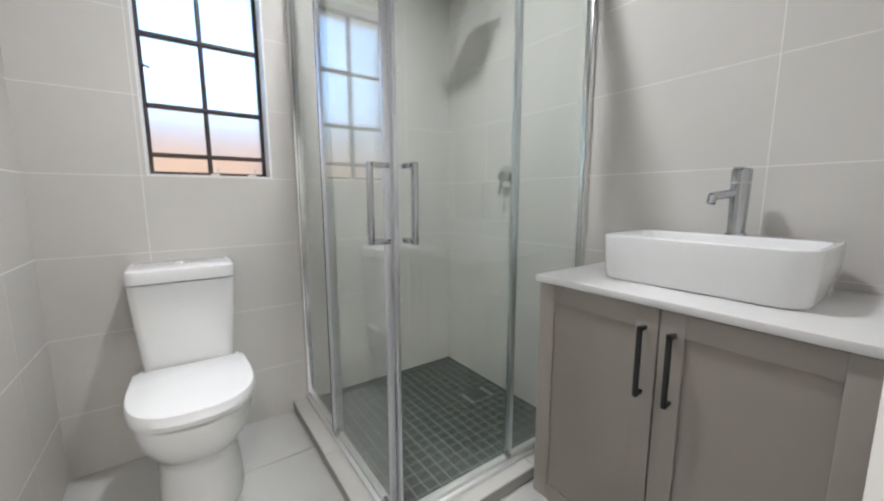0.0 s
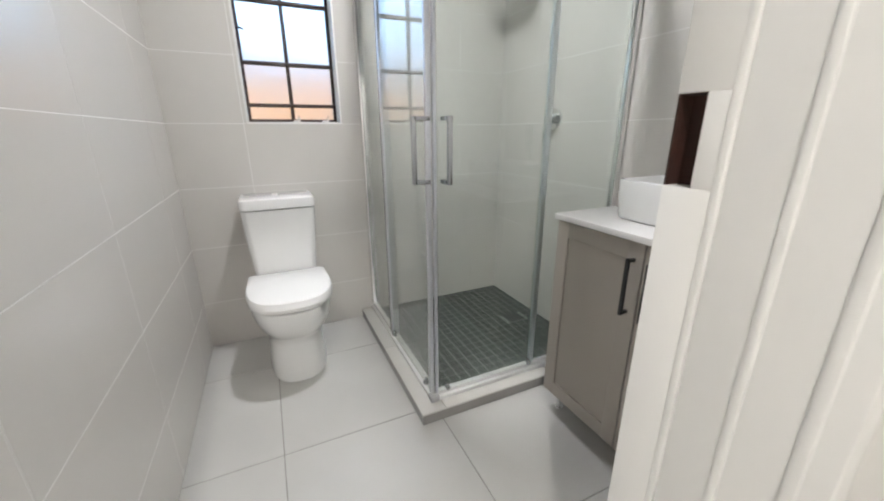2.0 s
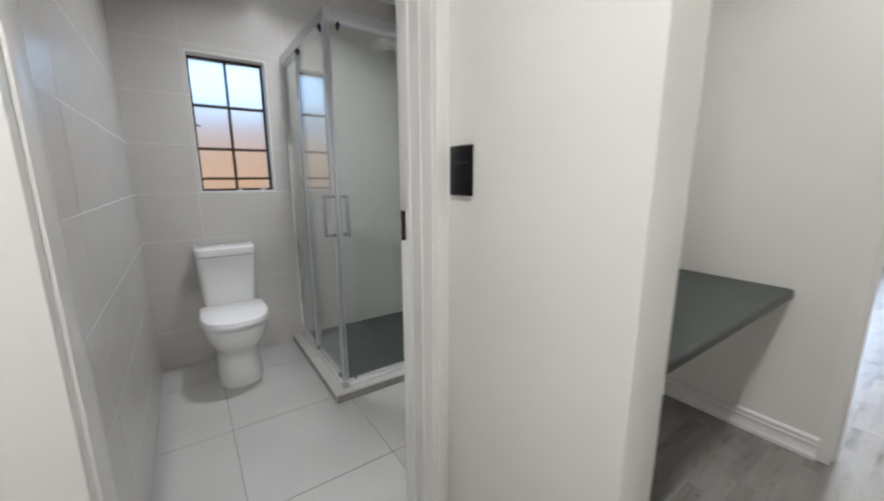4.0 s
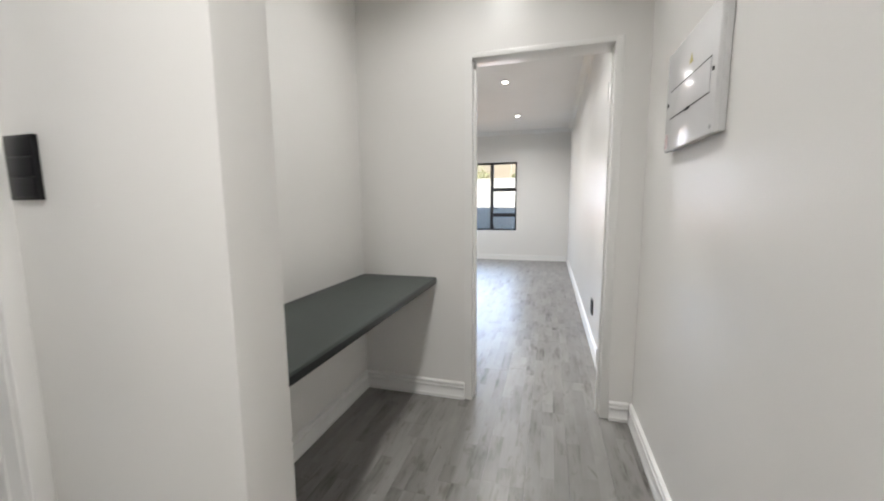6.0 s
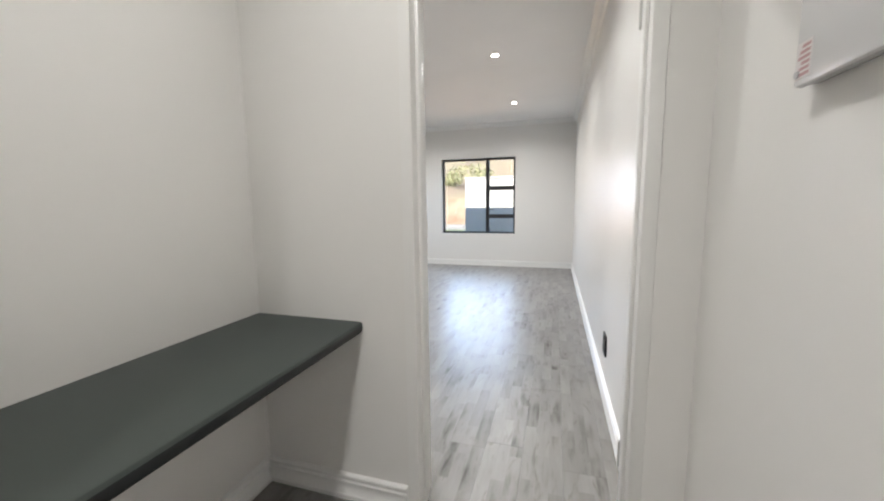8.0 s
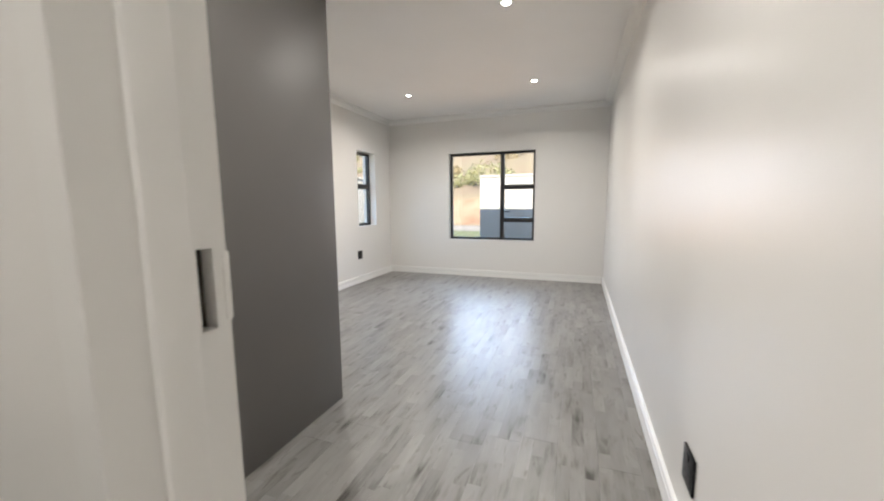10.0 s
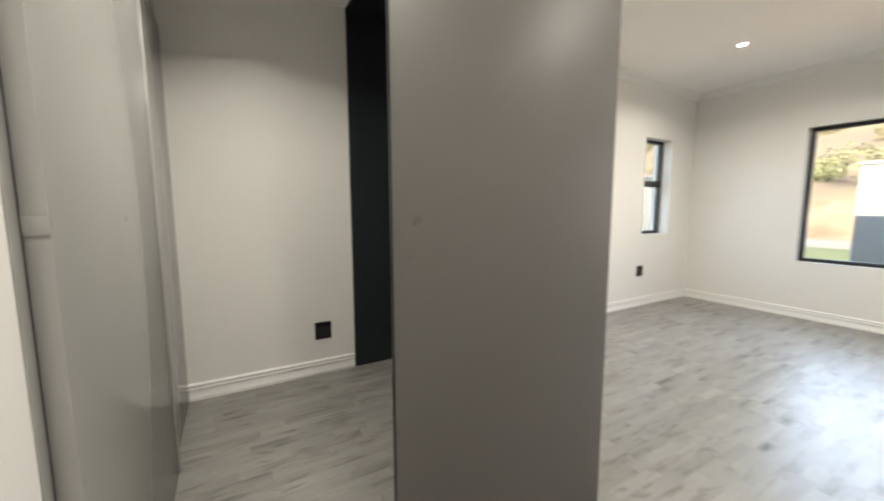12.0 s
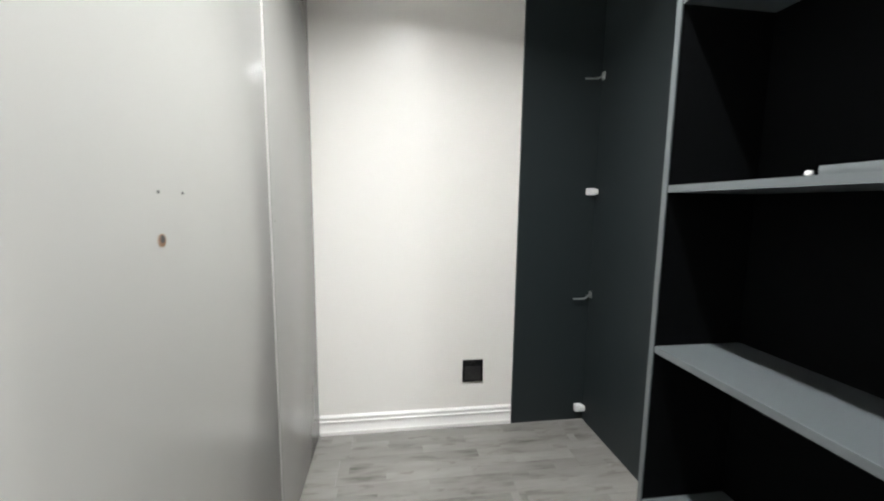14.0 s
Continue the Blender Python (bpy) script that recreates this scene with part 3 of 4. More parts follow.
win_b = thing("window_3", (WINB[0], BY1 + 0.10, WINB[2]), "brown steel bathroom window with small obscured panes", "window", kind="structure")
w, h = WINB[1] - WINB[0], WINB[3] - WINB[2]
part("window_frame", boxes((0, w, 0, 0.03, 0, 0.022), (0, w, 0, 0.03, h - 0.022, h), (0, 0.020, 0, 0.03, 0.022, h - 0.022), (w - 0.020, w, 0, 0.03, 0.022, h - 0.022)), STEEL_WINDOW, win_b)
ZB = [0.022, 0.092, 0.296, 0.580, h - 0.022]
for z in ZB[1:-1]:
    part("glazing_bar", boxes((0.020, w - 0.020, -0.004, 0.028, z - 0.009, z + 0.009), bevel=0.002), STEEL_WINDOW, win_b)
part("glazing_bar", boxes((w / 2 - 0.006 - 0.009, w / 2 - 0.006 + 0.009, -0.003, 0.027, 0.022, h - 0.022), bevel=0.002), STEEL_WINDOW, win_b)
for x0, x1 in ((0.020, w / 2 - 0.015), (w / 2 + 0.003, w - 0.020)):
    for i, (z0, z1) in enumerate(zip(ZB, ZB[1:])):
        pane = part("pane", boxes((x0, x1, 0.012, 0.016, z0 + (0.009 if i else 0), z1 - (0.009 if i < 3 else 0))), FROST, win_b, "obscured glass pane")
        pane.visible_shadow = False
for x, z in ((w / 2 + 0.01, 0.012), (w - 0.07, 0.012)):
    bm = bmesh.new()
    box(bm, x - 0.018, x + 0.018, -0.022, 0.0, z - 0.006, z + 0.006, bevel=0.002)
    tube(bm, (x + 0.004, -0.018, z), (x + 0.012, -0.030, z + 0.022), 0.004, 0.003, seg=10)
    bmesh.ops.create_uvsphere(bm, u_segments=10, v_segments=6, radius=0.006, matrix=Matrix.Translation((x + 0.013, -0.031, z + 0.025)))
    part("peg_stay", bm, STEEL, win_b, "small metal window stay")
bm = bmesh.new()
box(bm, 0.004, 0.022, -0.020, 0.0, 0.44, 0.47, bevel=0.003)
tube(bm, (0.012, -0.014, 0.452), (0.042, -0.028, 0.440), 0.005, 0.004, seg=10)
part("window_catch", bm, STEEL_WINDOW, win_b, "small window catch")
structure("window_sill", boxes((WINB[0] + 0.001, WINB[1] - 0.001, BY1 + 0.001, BY1 + 0.102, WINB[2] - 0.001, WINB[2] + 0.006), bevel=0.002), TRIM, "white sill of the bathroom window", "window sill")
structure("window_reveal", boxes(
    (WINB[0] - 0.001, WINB[0] + 0.006, BY1 - 0.001, BY1 + 0.102, WINB[2], WINB[3]), (WINB[1] - 0.006, WINB[1] + 0.001, BY1 - 0.001, BY1 + 0.102, WINB[2], WINB[3]),
    (WINB[0], WINB[1], BY1 - 0.001, BY1 + 0.102, WINB[3] - 0.006, WINB[3] + 0.001)), TRIM, "white painted window reveal with a thin edge trim", "window reveal")


# ---------------------------------------------------------------- downlights
def downlight(x, y, watts, colour):
    ob = thing("ceiling_downlight", (x, y, CEIL), "small round white recessed downlight, lit", "ceiling light", "recessed downlights")
    bm = bmesh.new()
    n = 28
    rings = []
    for r, z in ((0.045, -0.001), (0.043, -0.006), (0.036, -0.007), (0.033, -0.001), (0.033, 0.0)):
        rings.append([(r * math.cos(2 * math.pi * i / n), r * math.sin(2 * math.pi * i / n), z) for i in range(n)])
    loft(bm, rings, False, False)
    part("trim_ring", bm, WHITE_PLASTIC, ob, "white trim ring")
    bm = bmesh.new()
    bmesh.ops.create_cone(bm, cap_ends=True, segments=24, radius1=0.0325, radius2=0.0325, depth=0.002, matrix=Matrix.Translation((0, 0, -0.0015)))
    part("lens", bm, LAMP, ob, "glowing lens")
    d = bpy.data.lights.new("downlight", "AREA")
    d.shape, d.size, d.energy, d.color, d.spread = "DISK", 0.14 if colour is LAMP_COOL else 0.07, watts * 0.5, colour, radians(152 if x > 3.1 else 136)
    new("downlight_lamp", d).matrix_world = pose(x, y, CEIL - 0.010)


for spec in DOWNLIGHTS:
    downlight(*spec)


# ---------------------------------------------------------------- shower
KX, KY = 0.715, 0.985        # outer corner of the kerb
GX, GY = 0.800, 1.060        # glass lines
SH_TOP = 2.140
kerb = thing("shower_kerb", (KX, KY, 0), "low grey tiled kerb round the shower floor", "shower kerb")
kw = 0.105
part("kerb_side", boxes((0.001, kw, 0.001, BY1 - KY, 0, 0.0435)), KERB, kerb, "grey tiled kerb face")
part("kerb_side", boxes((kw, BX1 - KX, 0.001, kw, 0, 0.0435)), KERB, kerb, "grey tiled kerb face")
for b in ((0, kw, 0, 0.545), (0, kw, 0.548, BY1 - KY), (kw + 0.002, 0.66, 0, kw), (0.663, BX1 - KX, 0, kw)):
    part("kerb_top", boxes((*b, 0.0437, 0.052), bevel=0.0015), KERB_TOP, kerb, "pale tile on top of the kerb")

shower = thing("shower_enclosure", (GX, GY, 0.052), "corner shower enclosure of clear glass in satin aluminium frames", "shower")
SW, SL, ST = BX1 - GX, BY1 - GY, SH_TOP - 0.052
part("bottom_rail", boxes((-0.022, 0.022, -0.022, SL, 0.0, 0.018), (-0.008, 0.016, -0.008, SL, 0.017, 0.036), bevel=0.002), RAIL, shower, "pale aluminium floor rail")
part("bottom_rail", boxes((0.022, SW, -0.022, 0.022, 0.0, 0.018), (0.016, SW, -0.008, 0.016, 0.017, 0.036), bevel=0.002), RAIL, shower, "pale aluminium floor rail")
part("corner_cap", boxes((-0.026, 0.014, -0.026, 0.014, 0.0, 0.026), bevel=0.003), GREY_PLASTIC, shower, "grey plastic corner cap")
part("top_rail", boxes((-0.022, 0.022, -0.022, SL, ST - 0.062, ST), bevel=0.003), ALU, shower)
part("top_rail", boxes((0.022, SW, -0.022, 0.022, ST - 0.062, ST), bevel=0.003), ALU, shower)
part("wall_profile", boxes((-0.016, 0.016, SL - 0.040, SL, 0.036, ST - 0.062), bevel=0.005), CHROME, shower, "bright aluminium profile on the tiles")
part("wall_profile", boxes((SW - 0.030, SW, -0.016, 0.016, 0.036, ST - 0.062), bevel=0.005), CHROME, shower)
MIDR = 1.313 - GX
MIDL = 1.598 - GY
# fixed panes
part("fixed_pane", boxes((0.004, 0.010, MIDL + 0.012, SL - 0.03, 0.034, ST - 0.06)), SHOWER_GLASS, shower, "fixed clear glass pane").visible_shadow = False
part("fixed_pane", boxes((MIDR - 0.02, SW - 0.03, 0.008, 0.014, 0.034, ST - 0.06)), SHOWER_GLASS, shower, "fixed clear glass pane").visible_shadow = False
part("pane_stile", boxes((-0.022, 0.018, MIDL - 0.014, MIDL + 0.0115, 0.036, ST - 0.062), bevel=0.004), ALU, shower)
part("seal", boxes((-0.021, 0.006, MIDL + 0.0120, MIDL + 0.0215, 0.036, ST - 0.062)), DARK_LINE, shower, "dark rubber seal strip")
part("pane_stile", boxes((MIDR - 0.010, MIDR + 0.012, 0.000, 0.022, 0.036, ST - 0.062), bevel=0.004), ALU, shower)


def bow_handle(parent, along, out, mid):
    """Square chrome bow handle: two stand-offs and an upright grip."""
    bm = bmesh.new()
    for z in (mid - 0.112, mid + 0.100):
        x0, x1 = (along[0] - 0.008, along[0] + 0.008) if out[0] == 0 else sorted((-0.012, out[0]))
        y0, y1 = (along[1] - 0.008, along[1] + 0.008) if out[1] == 0 else sorted((-0.012, out[1]))
        box(bm, x0, x1, y0, y1, z, z + 0.014, bevel=0.002)
    gx = along[0] if out[0] == 0 else out[0]
    gy = along[1] if out[1] == 0 else out[1]
    box(bm, gx - 0.008, gx + 0.008, gy - 0.008, gy + 0.008, mid - 0.112, mid + 0.114, bevel=0.002)
    part("handle", bm, SATIN_CHROME, parent, "square chrome bow handle")


for axis in (0, 1):
    if axis == 0:     # door on the west side
        pane = part("sliding_door", boxes((-0.016, -0.010, 0.010, MIDL - 0.016, 0.040, ST - 0.066)), SHOWER_GLASS, shower, "sliding glass door")
        part("door_stile", boxes((-0.024, -0.005, -0.012, 0.006, 0.040, ST - 0.066), bevel=0.003), ALU, pane)
        bow_handle(pane, (0, -0.012), (-0.070, 0), 1.040)
    else:
        pane = part("sliding_door", boxes((0.010, MIDR - 0.002, -0.016, -0.010, 0.040, ST - 0.066)), SHOWER_GLASS, shower, "sliding glass door")
        part("door_stile", boxes((-0.002, 0.010, -0.024, -0.005, 0.040, ST - 0.066), bevel=0.003), ALU, pane)
        bow_handle(pane, (0.036, 0), (0, -0.072), 1.040)
    pane.visible_shadow = False
    far = (MIDL if axis == 0 else MIDR) - 0.03
    for d in (0.055, far):
        for z in (0.052, ST - 0.078):
            bm = bmesh.new()
            a = (-0.006, d, z) if axis == 0 else (d, -0.006, z)
            b = (-0.026, d, z) if axis == 0 else (d, -0.026, z)
            tube(bm, a, b, 0.010, seg=16)
            tube(bm, b, tuple(p + (-0.004 if i == axis else 0) for i, p in enumerate(b)), 0.005, seg=12)
            low = z - 0.016 if z < 1 else z - 0.022
            box(bm, *((-0.022, -0.009, d - 0.005, d + 0.005) if axis == 0 else (d - 0.005, d + 0.005, -0.022, -0.009)), low, z + 0.020, bevel=0.002)
            part("roller", bm, BLACK if z > 1 else SATIN_CHROME, pane, "door roller")

# shower fittings on the tiles
mixer = thing("shower_mixer", (BX1, 1.520, 1.200), "round chrome shower mixer with a lever on the tiles", "shower mixer")
bm = bmesh.new()
tube(bm, (0, 0, 0.02), (-0.010, 0, 0.02), 0.060, 0.057, seg=36)
part("plate", bm, CHROME, mixer)
bm = bmesh.new()
tube(bm, (-0.010, 0, 0.02), (-0.050, 0, 0.02), 0.026, 0.023, seg=24)
part("body", bm, SATIN_CHROME, mixer)
bm = bmesh.new()
tube(bm, (-0.042, 0, 0.012), (-0.062, 0.004, -0.075), 0.008, 0.006, seg=14)
part("lever", bm, SATIN_CHROME, mixer, "chrome lever")

head = thing("rain_shower", (BX1, 1.600, 2.235), "square flat chrome rain shower head on a wall arm", "shower head")
bm = bmesh.new()
tube(bm, (0, 0, 0.015), (-0.008, 0, 0.015), 0.028, seg=20)
box(bm, -0.345, -0.006, -0.010, 0.010, 0.008, 0.026, bevel=0.004)
tube(bm, (-0.330, 0, 0.010), (-0.330, 0, -0.016), 0.013, seg=14)
part("arm", bm, CHROME, head)
part("plate", boxes((-0.430, -0.230, -0.100, 0.100, -0.030, -0.018), bevel=0.003), CHROME, head)

# floor drain
drain = thing("shower_drain", (1.560, 1.560, 0.036), "square steel drain grate in the mosaic floor", "drain")
part("grate", boxes((-0.055, 0.055, -0.055, 0.055, -0.004, 0.0015), bevel=0.001), DRAIN_STEEL, drain)
for i in range(5):
    part("slot", boxes((-0.042, 0.042, -0.040 + 0.018 * i, -0.034 + 0.018 * i, 0.0012, 0.0022)), DARK_LINE, drain)

# ---------------------------------------------------------------- toilet
toilet = thing("toilet", (0.295, BY1, 0), "white close-coupled ceramic toilet with the seat lid closed", "toilet")


def d_outline(w, y_back, y_front, z, n=28, pinch=1.0, square=2.6):
    """D-shaped ring: flat at the back, round in front."""
    pts = []
    straight = y_back - (y_back - y_front) * 0.38
    for i in range(n + 1):
        a = math.pi * i / n
        c, s = math.cos(a), math.sin(a)
        sx = math.copysign(abs(c) ** (2 / square), c)
        sy = abs(s) ** (2 / square)
        pts.append((w / 2 * sx * pinch, straight - (straight - y_front) * sy, z))
    pts.append((-w / 2 * 0.96 * pinch, y_back, z))
    pts.append((w / 2 * 0.96 * pinch, y_back, z))
    return pts


bm = bmesh.new()
loft(bm, [d_outline(0.280, -0.10, -0.536, 0.0), d_outline(0.284, -0.10, -0.540, 0.012), d_outline(0.272, -0.10, -0.526, 0.09), d_outline(0.266, -0.10, -0.518, 0.185),
          d_outline(0.276, -0.09, -0.532, 0.222), d_outline(0.306, -0.09, -0.568, 0.255), d_outline(0.338, -0.09, -0.610, 0.293),
          d_outline(0.362, -0.09, -0.640, 0.335), d_outline(0.373, -0.09, -0.655, 0.372), d_outline(0.376, -0.09, -0.659, 0.405),
          d_outline(0.374, -0.09, -0.657, 0.414), d_outline(0.364, -0.09, -0.647, 0.419)])
part("bowl", bm, CERAMIC, toilet, "white ceramic bowl and pedestal")
bm = bmesh.new()
loft(bm, [d_outline(0.362, -0.250, -0.648, 0.4205), d_outline(0.376, -0.250, -0.662, 0.426), d_outline(0.380, -0.250, -0.667, 0.445), d_outline(0.378, -0.250, -0.659, 0.460), d_outline(0.371, -0.253, -0.657, 0.470), d_outline(0.345, -0.262, -0.630, 0.475)])
part("seat_lid", bm, SEAT_PLASTIC, toilet, "closed white plastic lid")
for hx in (-0.075, 0.075):
    bm = bmesh.new()
    tube(bm, (hx - 0.022, -0.243, 0.436), (hx + 0.022, -0.243, 0.436), 0.012, seg=14)
    part("lid_hinge", bm, SEAT_PLASTIC, toilet, "white lid hinge")
bm = bmesh.new()
loft(bm, [rounded_rect(-0.160, 0.160, -0.225, -0.012, 0.035, 0.400), rounded_rect(-0.150, 0.150, -0.235, -0.012, 0.035, 0.470),
          rounded_rect(-0.162, 0.162, -0.250, -0.010, 0.035, 0.620), rounded_rect(-0.171, 0.171, -0.259, -0.010, 0.030, 0.796)])
part("cistern", bm, CERAMIC, toilet, "white ceramic cistern")
bm = bmesh.new()
loft(bm, [rounded_rect(-0.168, 0.168, -0.256, -0.010, 0.030, 0.7985), rounded_rect(-0.173, 0.173, -0.261, -0.008, 0.032, 0.802),
          rounded_rect(-0.174, 0.174, -0.262, -0.008, 0.032, 0.840), rounded_rect(-0.170, 0.170, -0.258, -0.010, 0.030, 0.848), rounded_rect(-0.158, 0.158, -0.246, -0.022, 0.028, 0.852)])
part("cistern_lid", bm, CERAMIC, toilet, "white ceramic cistern lid")
bm = bmesh.new()
tube(bm, (0, -0.130, 0.852), (0, -0.130, 0.860), 0.024, 0.022, seg=24)
box(bm, -0.001, 0.001, -0.152, -0.108, 0.8602, 0.861)
part("flush_button", bm, CHROME, toilet, "round chrome dual flush button")

# ---------------------------------------------------------------- vanity
vanity = thing("vanity_cabinet", (1.245, 0.135, 0), "taupe shaker vanity cabinet with black handles on metal feet", "bathroom cabinet")
VD, VW = BX1 - 1.245 - 0.004, 0.735
part("body", boxes((0.004, VD, 0, VW, 0.105, 0.845), bevel=0.001), VANITY, vanity)


def shaker_door(y0, y1):
    z0, z1, s = 0.108, 0.842, 0.055
    d = part("door", boxes((-0.009, 0.003, y0, y1, z0, z1)), VANITY, vanity, "taupe shaker door")
    for nm, b in (("stile", (y0, y0 + s, z0, z1)), ("stile", (y1 - s, y1, z0, z1)), ("rail", (y0 + s, y1 - s, z0, z0 + s)), ("rail", (y0 + s, y1 - s, z1 - s, z1))):
        part(nm, boxes((-0.016, -0.0085, *b), bevel=0.0012), VANITY, d)
    return d


for y0, y1, hy in ((0.371, 0.733, 0.402), (0.003, 0.367, 0.334)):
    d = shaker_door(y0, y1)
    bm = bmesh.new()
    box(bm, -0.046, -0.036, hy - 0.006, hy + 0.006, 0.612, 0.796, bevel=0.002)
    for z in (0.614, 0.784):
        box(bm, -0.046, -0.014, hy - 0.006, hy + 0.006, z, z + 0.010, bevel=0.002)
    part("handle", bm, BLACK, d, "matt black bar handle")
for fy in (0.695, 0.06):
    for fx in (0.045, 0.42):
        bm = bmesh.new()
        tube(bm, (fx, fy, 0.0), (fx, fy, 0.014), 0.020, 0.017, seg=20)
        tube(bm, (fx, fy, 0.014), (fx, fy, 0.106), 0.012, seg=16)
        tube(bm, (fx, fy, 0.060), (fx, fy, 0.106), 0.016, seg=16)
        part("foot", bm, CHROME, vanity, "short adjustable metal foot")

worktop = thing("vanity_worktop", (1.220, 0.118, 0.8455), "white quartz worktop on the vanity cabinet", "worktop")
part("slab", boxes((0, BX1 - 1.220 - 0.001, 0, 0.765, 0, 0.021), bevel=0.003), STONE, worktop)
part("upstand", boxes((0.002, BX1 - 1.220 - 0.002, 0.0, 0.012, 0.021, 0.040), bevel=0.002), STONE, worktop)

basin = thing("wash_basin", (1.345, 0.265, 0.867), "white rectangular ceramic countertop basin with rounded corners", "basin")
bx, by, bh = 0.345, 0.490, 0.133
bm = bmesh.new()
rings = [rounded_rect(0.016, bx - 0.016, 0.016, by - 0.016, 0.050, 0.0), rounded_rect(0.010, bx - 0.010, 0.010, by - 0.010, 0.056, 0.003), rounded_rect(0.007, bx - 0.007, 0.007, by - 0.007, 0.058, 0.012),
         rounded_rect(0.002, bx - 0.002, 0.002, by - 0.002, 0.060, 0.070), rounded_rect(0.0, bx, 0.0, by, 0.060, bh - 0.006),
         rounded_rect(0.001, bx - 0.001, 0.001, by - 0.001, 0.059, bh - 0.002), rounded_rect(0.004, bx - 0.004, 0.004, by - 0.004, 0.057, bh), rounded_rect(0.011, bx - 0.083, 0.011, by - 0.011, 0.050, bh),
         rounded_rect(0.015, bx - 0.087, 0.015, by - 0.015, 0.040, bh - 0.006), rounded_rect(0.024, bx - 0.096, 0.024, by - 0.024, 0.045, 0.060),
         rounded_rect(0.050, bx - 0.125, 0.055, by - 0.055, 0.050, 0.026)]
loft(bm, rings)
part("bowl", bm, CERAMIC, basin)
bm = bmesh.new()
tube(bm, (0.150, by / 2, 0.026), (0.150, by / 2, 0.030), 0.022, 0.020, seg=20)
part("waste", bm, CHROME, basin, "chrome waste")

tap = thing("basin_tap", (1.640, 0.493, 0.867 + bh), "tall round chrome mixer tap on the basin rim", "tap")
bm = bmesh.new()
tube(bm, (0, 0, 0), (0, 0, 0.006), 0.027, 0.025, seg=28)
tube(bm, (0, 0, 0.006), (0, 0, 0.150), 0.0215, 0.0245, seg=28)
part("body", bm, SATIN_CHROME, tap)
bm = bmesh.new()
tube(bm, (0, 0, 0.124), (-0.066, 0.048, 0.112), 0.0135, 0.0115, seg=18)
tube(bm, (-0.062, 0.045, 0.116), (-0.066, 0.048, 0.092), 0.0125, 0.0115, seg=18)
part("spout", bm, SATIN_CHROME, tap)
bm = bmesh.new()
tube(bm, (-0.064, 0.0465, 0.0925), (-0.0645, 0.0468, 0.0905), 0.009, seg=16)
part("aerator", bm, DARK_LINE, tap, "dark aerator under the spout")
bm = bmesh.new()
tube(bm, (0, 0, 0.1525), (0, 0, 0.186), 0.0248, 0.0252, seg=28)
tube(bm, (0, 0, 0.186), (0, 0, 0.192), 0.0252, 0.0225, seg=28)
box(bm, -0.040, 0.016, -0.010, 0.010, 0.188, 0.195, bevel=0.003)
part("lever", bm, SATIN_CHROME, tap, "flat lever on the tap top")


# ---------------------------------------------------------------- passage
desk = thing("built_in_desk", (NX0, NY, 0.784), "dark slate built-in desk top with a rounded front edge", "desk")
DL, DD = WX0 - NX0, 0.503
bm = bmesh.new()
top = [(0, 0, 0), (0, -DD + 0.012, 0), (0, -DD + 0.004, -0.003), (0, -DD, -0.011), (0, -DD, -0.030), (0, -DD + 0.004, -0.039), (0, -DD + 0.012, -0.043), (0, 0, -0.043)]
loft(bm, [[(x + 0.001, y - 0.001, z) for _, y, z in top] for x in (0, DL - 0.002)])
part("top", bm, DESK, desk)
part("front_edge", boxes((0.002, DL - 0.003, -DD - 0.0015, -DD + 0.010, -0.041, -0.010), bevel=0.004), DESK_EDGE, desk, "darker rounded front edging")
part("support_leg", boxes((0.004, 0.045, -DD + 0.012, -DD + 0.055, -0.784, -0.043), bevel=0.002), DESK_EDGE, desk, "dark square support leg")
part("support_cleat", boxes((0.001, 0.020, -DD + 0.06, -0.004, -0.080, -0.043)), DESK_EDGE, desk)

switch = thing("light_switch", (PX, -0.157, 1.320), "black glass light switch plate on the wall", "light switch")
part("plate", boxes((-0.010, 0.0, -0.046, 0.046, -0.066, 0.066), bevel=0.002), BLACK_GLASS, switch)
for i in range(3):
    part("rocker", boxes((-0.0125, -0.009, -0.040, 0.040, -0.060 + 0.041 * i, -0.021 + 0.041 * i), bevel=0.001), BLACK_GLASS, switch)

# distribution board on the south wall
db = thing("distribution_board", (1.492, CY, 1.436), "white electrical distribution board with a closed flap", "electrical box")
DW, DH = 0.476, 0.372
part("back_box", boxes((0.004, DW - 0.004, 0, 0.018, 0.004, DH - 0.004), bevel=0.002), WHITE_PLASTIC, db)
part("cover", boxes((0, DW, 0.016, 0.034, 0, DH), bevel=0.006), WHITE_PLASTIC, db, "glossy white cover")
part("flap", boxes((0.042, 0.412, 0.032, 0.0368, 0.122, 0.220), bevel=0.002), WHITE_PLASTIC, db, "closed flap over the breakers")
part("flap_gap", boxes((0.040, 0.414, 0.0335, 0.0355, 0.2195, 0.2245)), DARK_LINE, db)
part("flap_gap", boxes((0.040, 0.414, 0.0335, 0.0355, 0.1195, 0.1225)), DARK_LINE, db)
part("flap_gap", boxes((0.0400, 0.0422, 0.0335, 0.0352, 0.122, 0.220)), GREY_PLASTIC, db)
part("flap_catch", boxes((0.205, 0.245, 0.034, 0.0385, 0.114, 0.123), bevel=0.002), DARK_LINE, db)
for x, z in ((0.022, 0.182), (0.446, 0.178), (0.02, 0.02), (DW - 0.012, 0.02)):
    bm = bmesh.new()
    tube(bm, (x, 0.032, z), (x, 0.0365, z), 0.0065, seg=14)
    part("screw", bm, DARK_LINE if z > 0.1 else GREY_PLASTIC, db, "cover screw")
bm = bmesh.new()
prism(bm, [(0.198, 0.0), (0.232, 0.0), (0.215, 0.032)], 0, 0.0008)
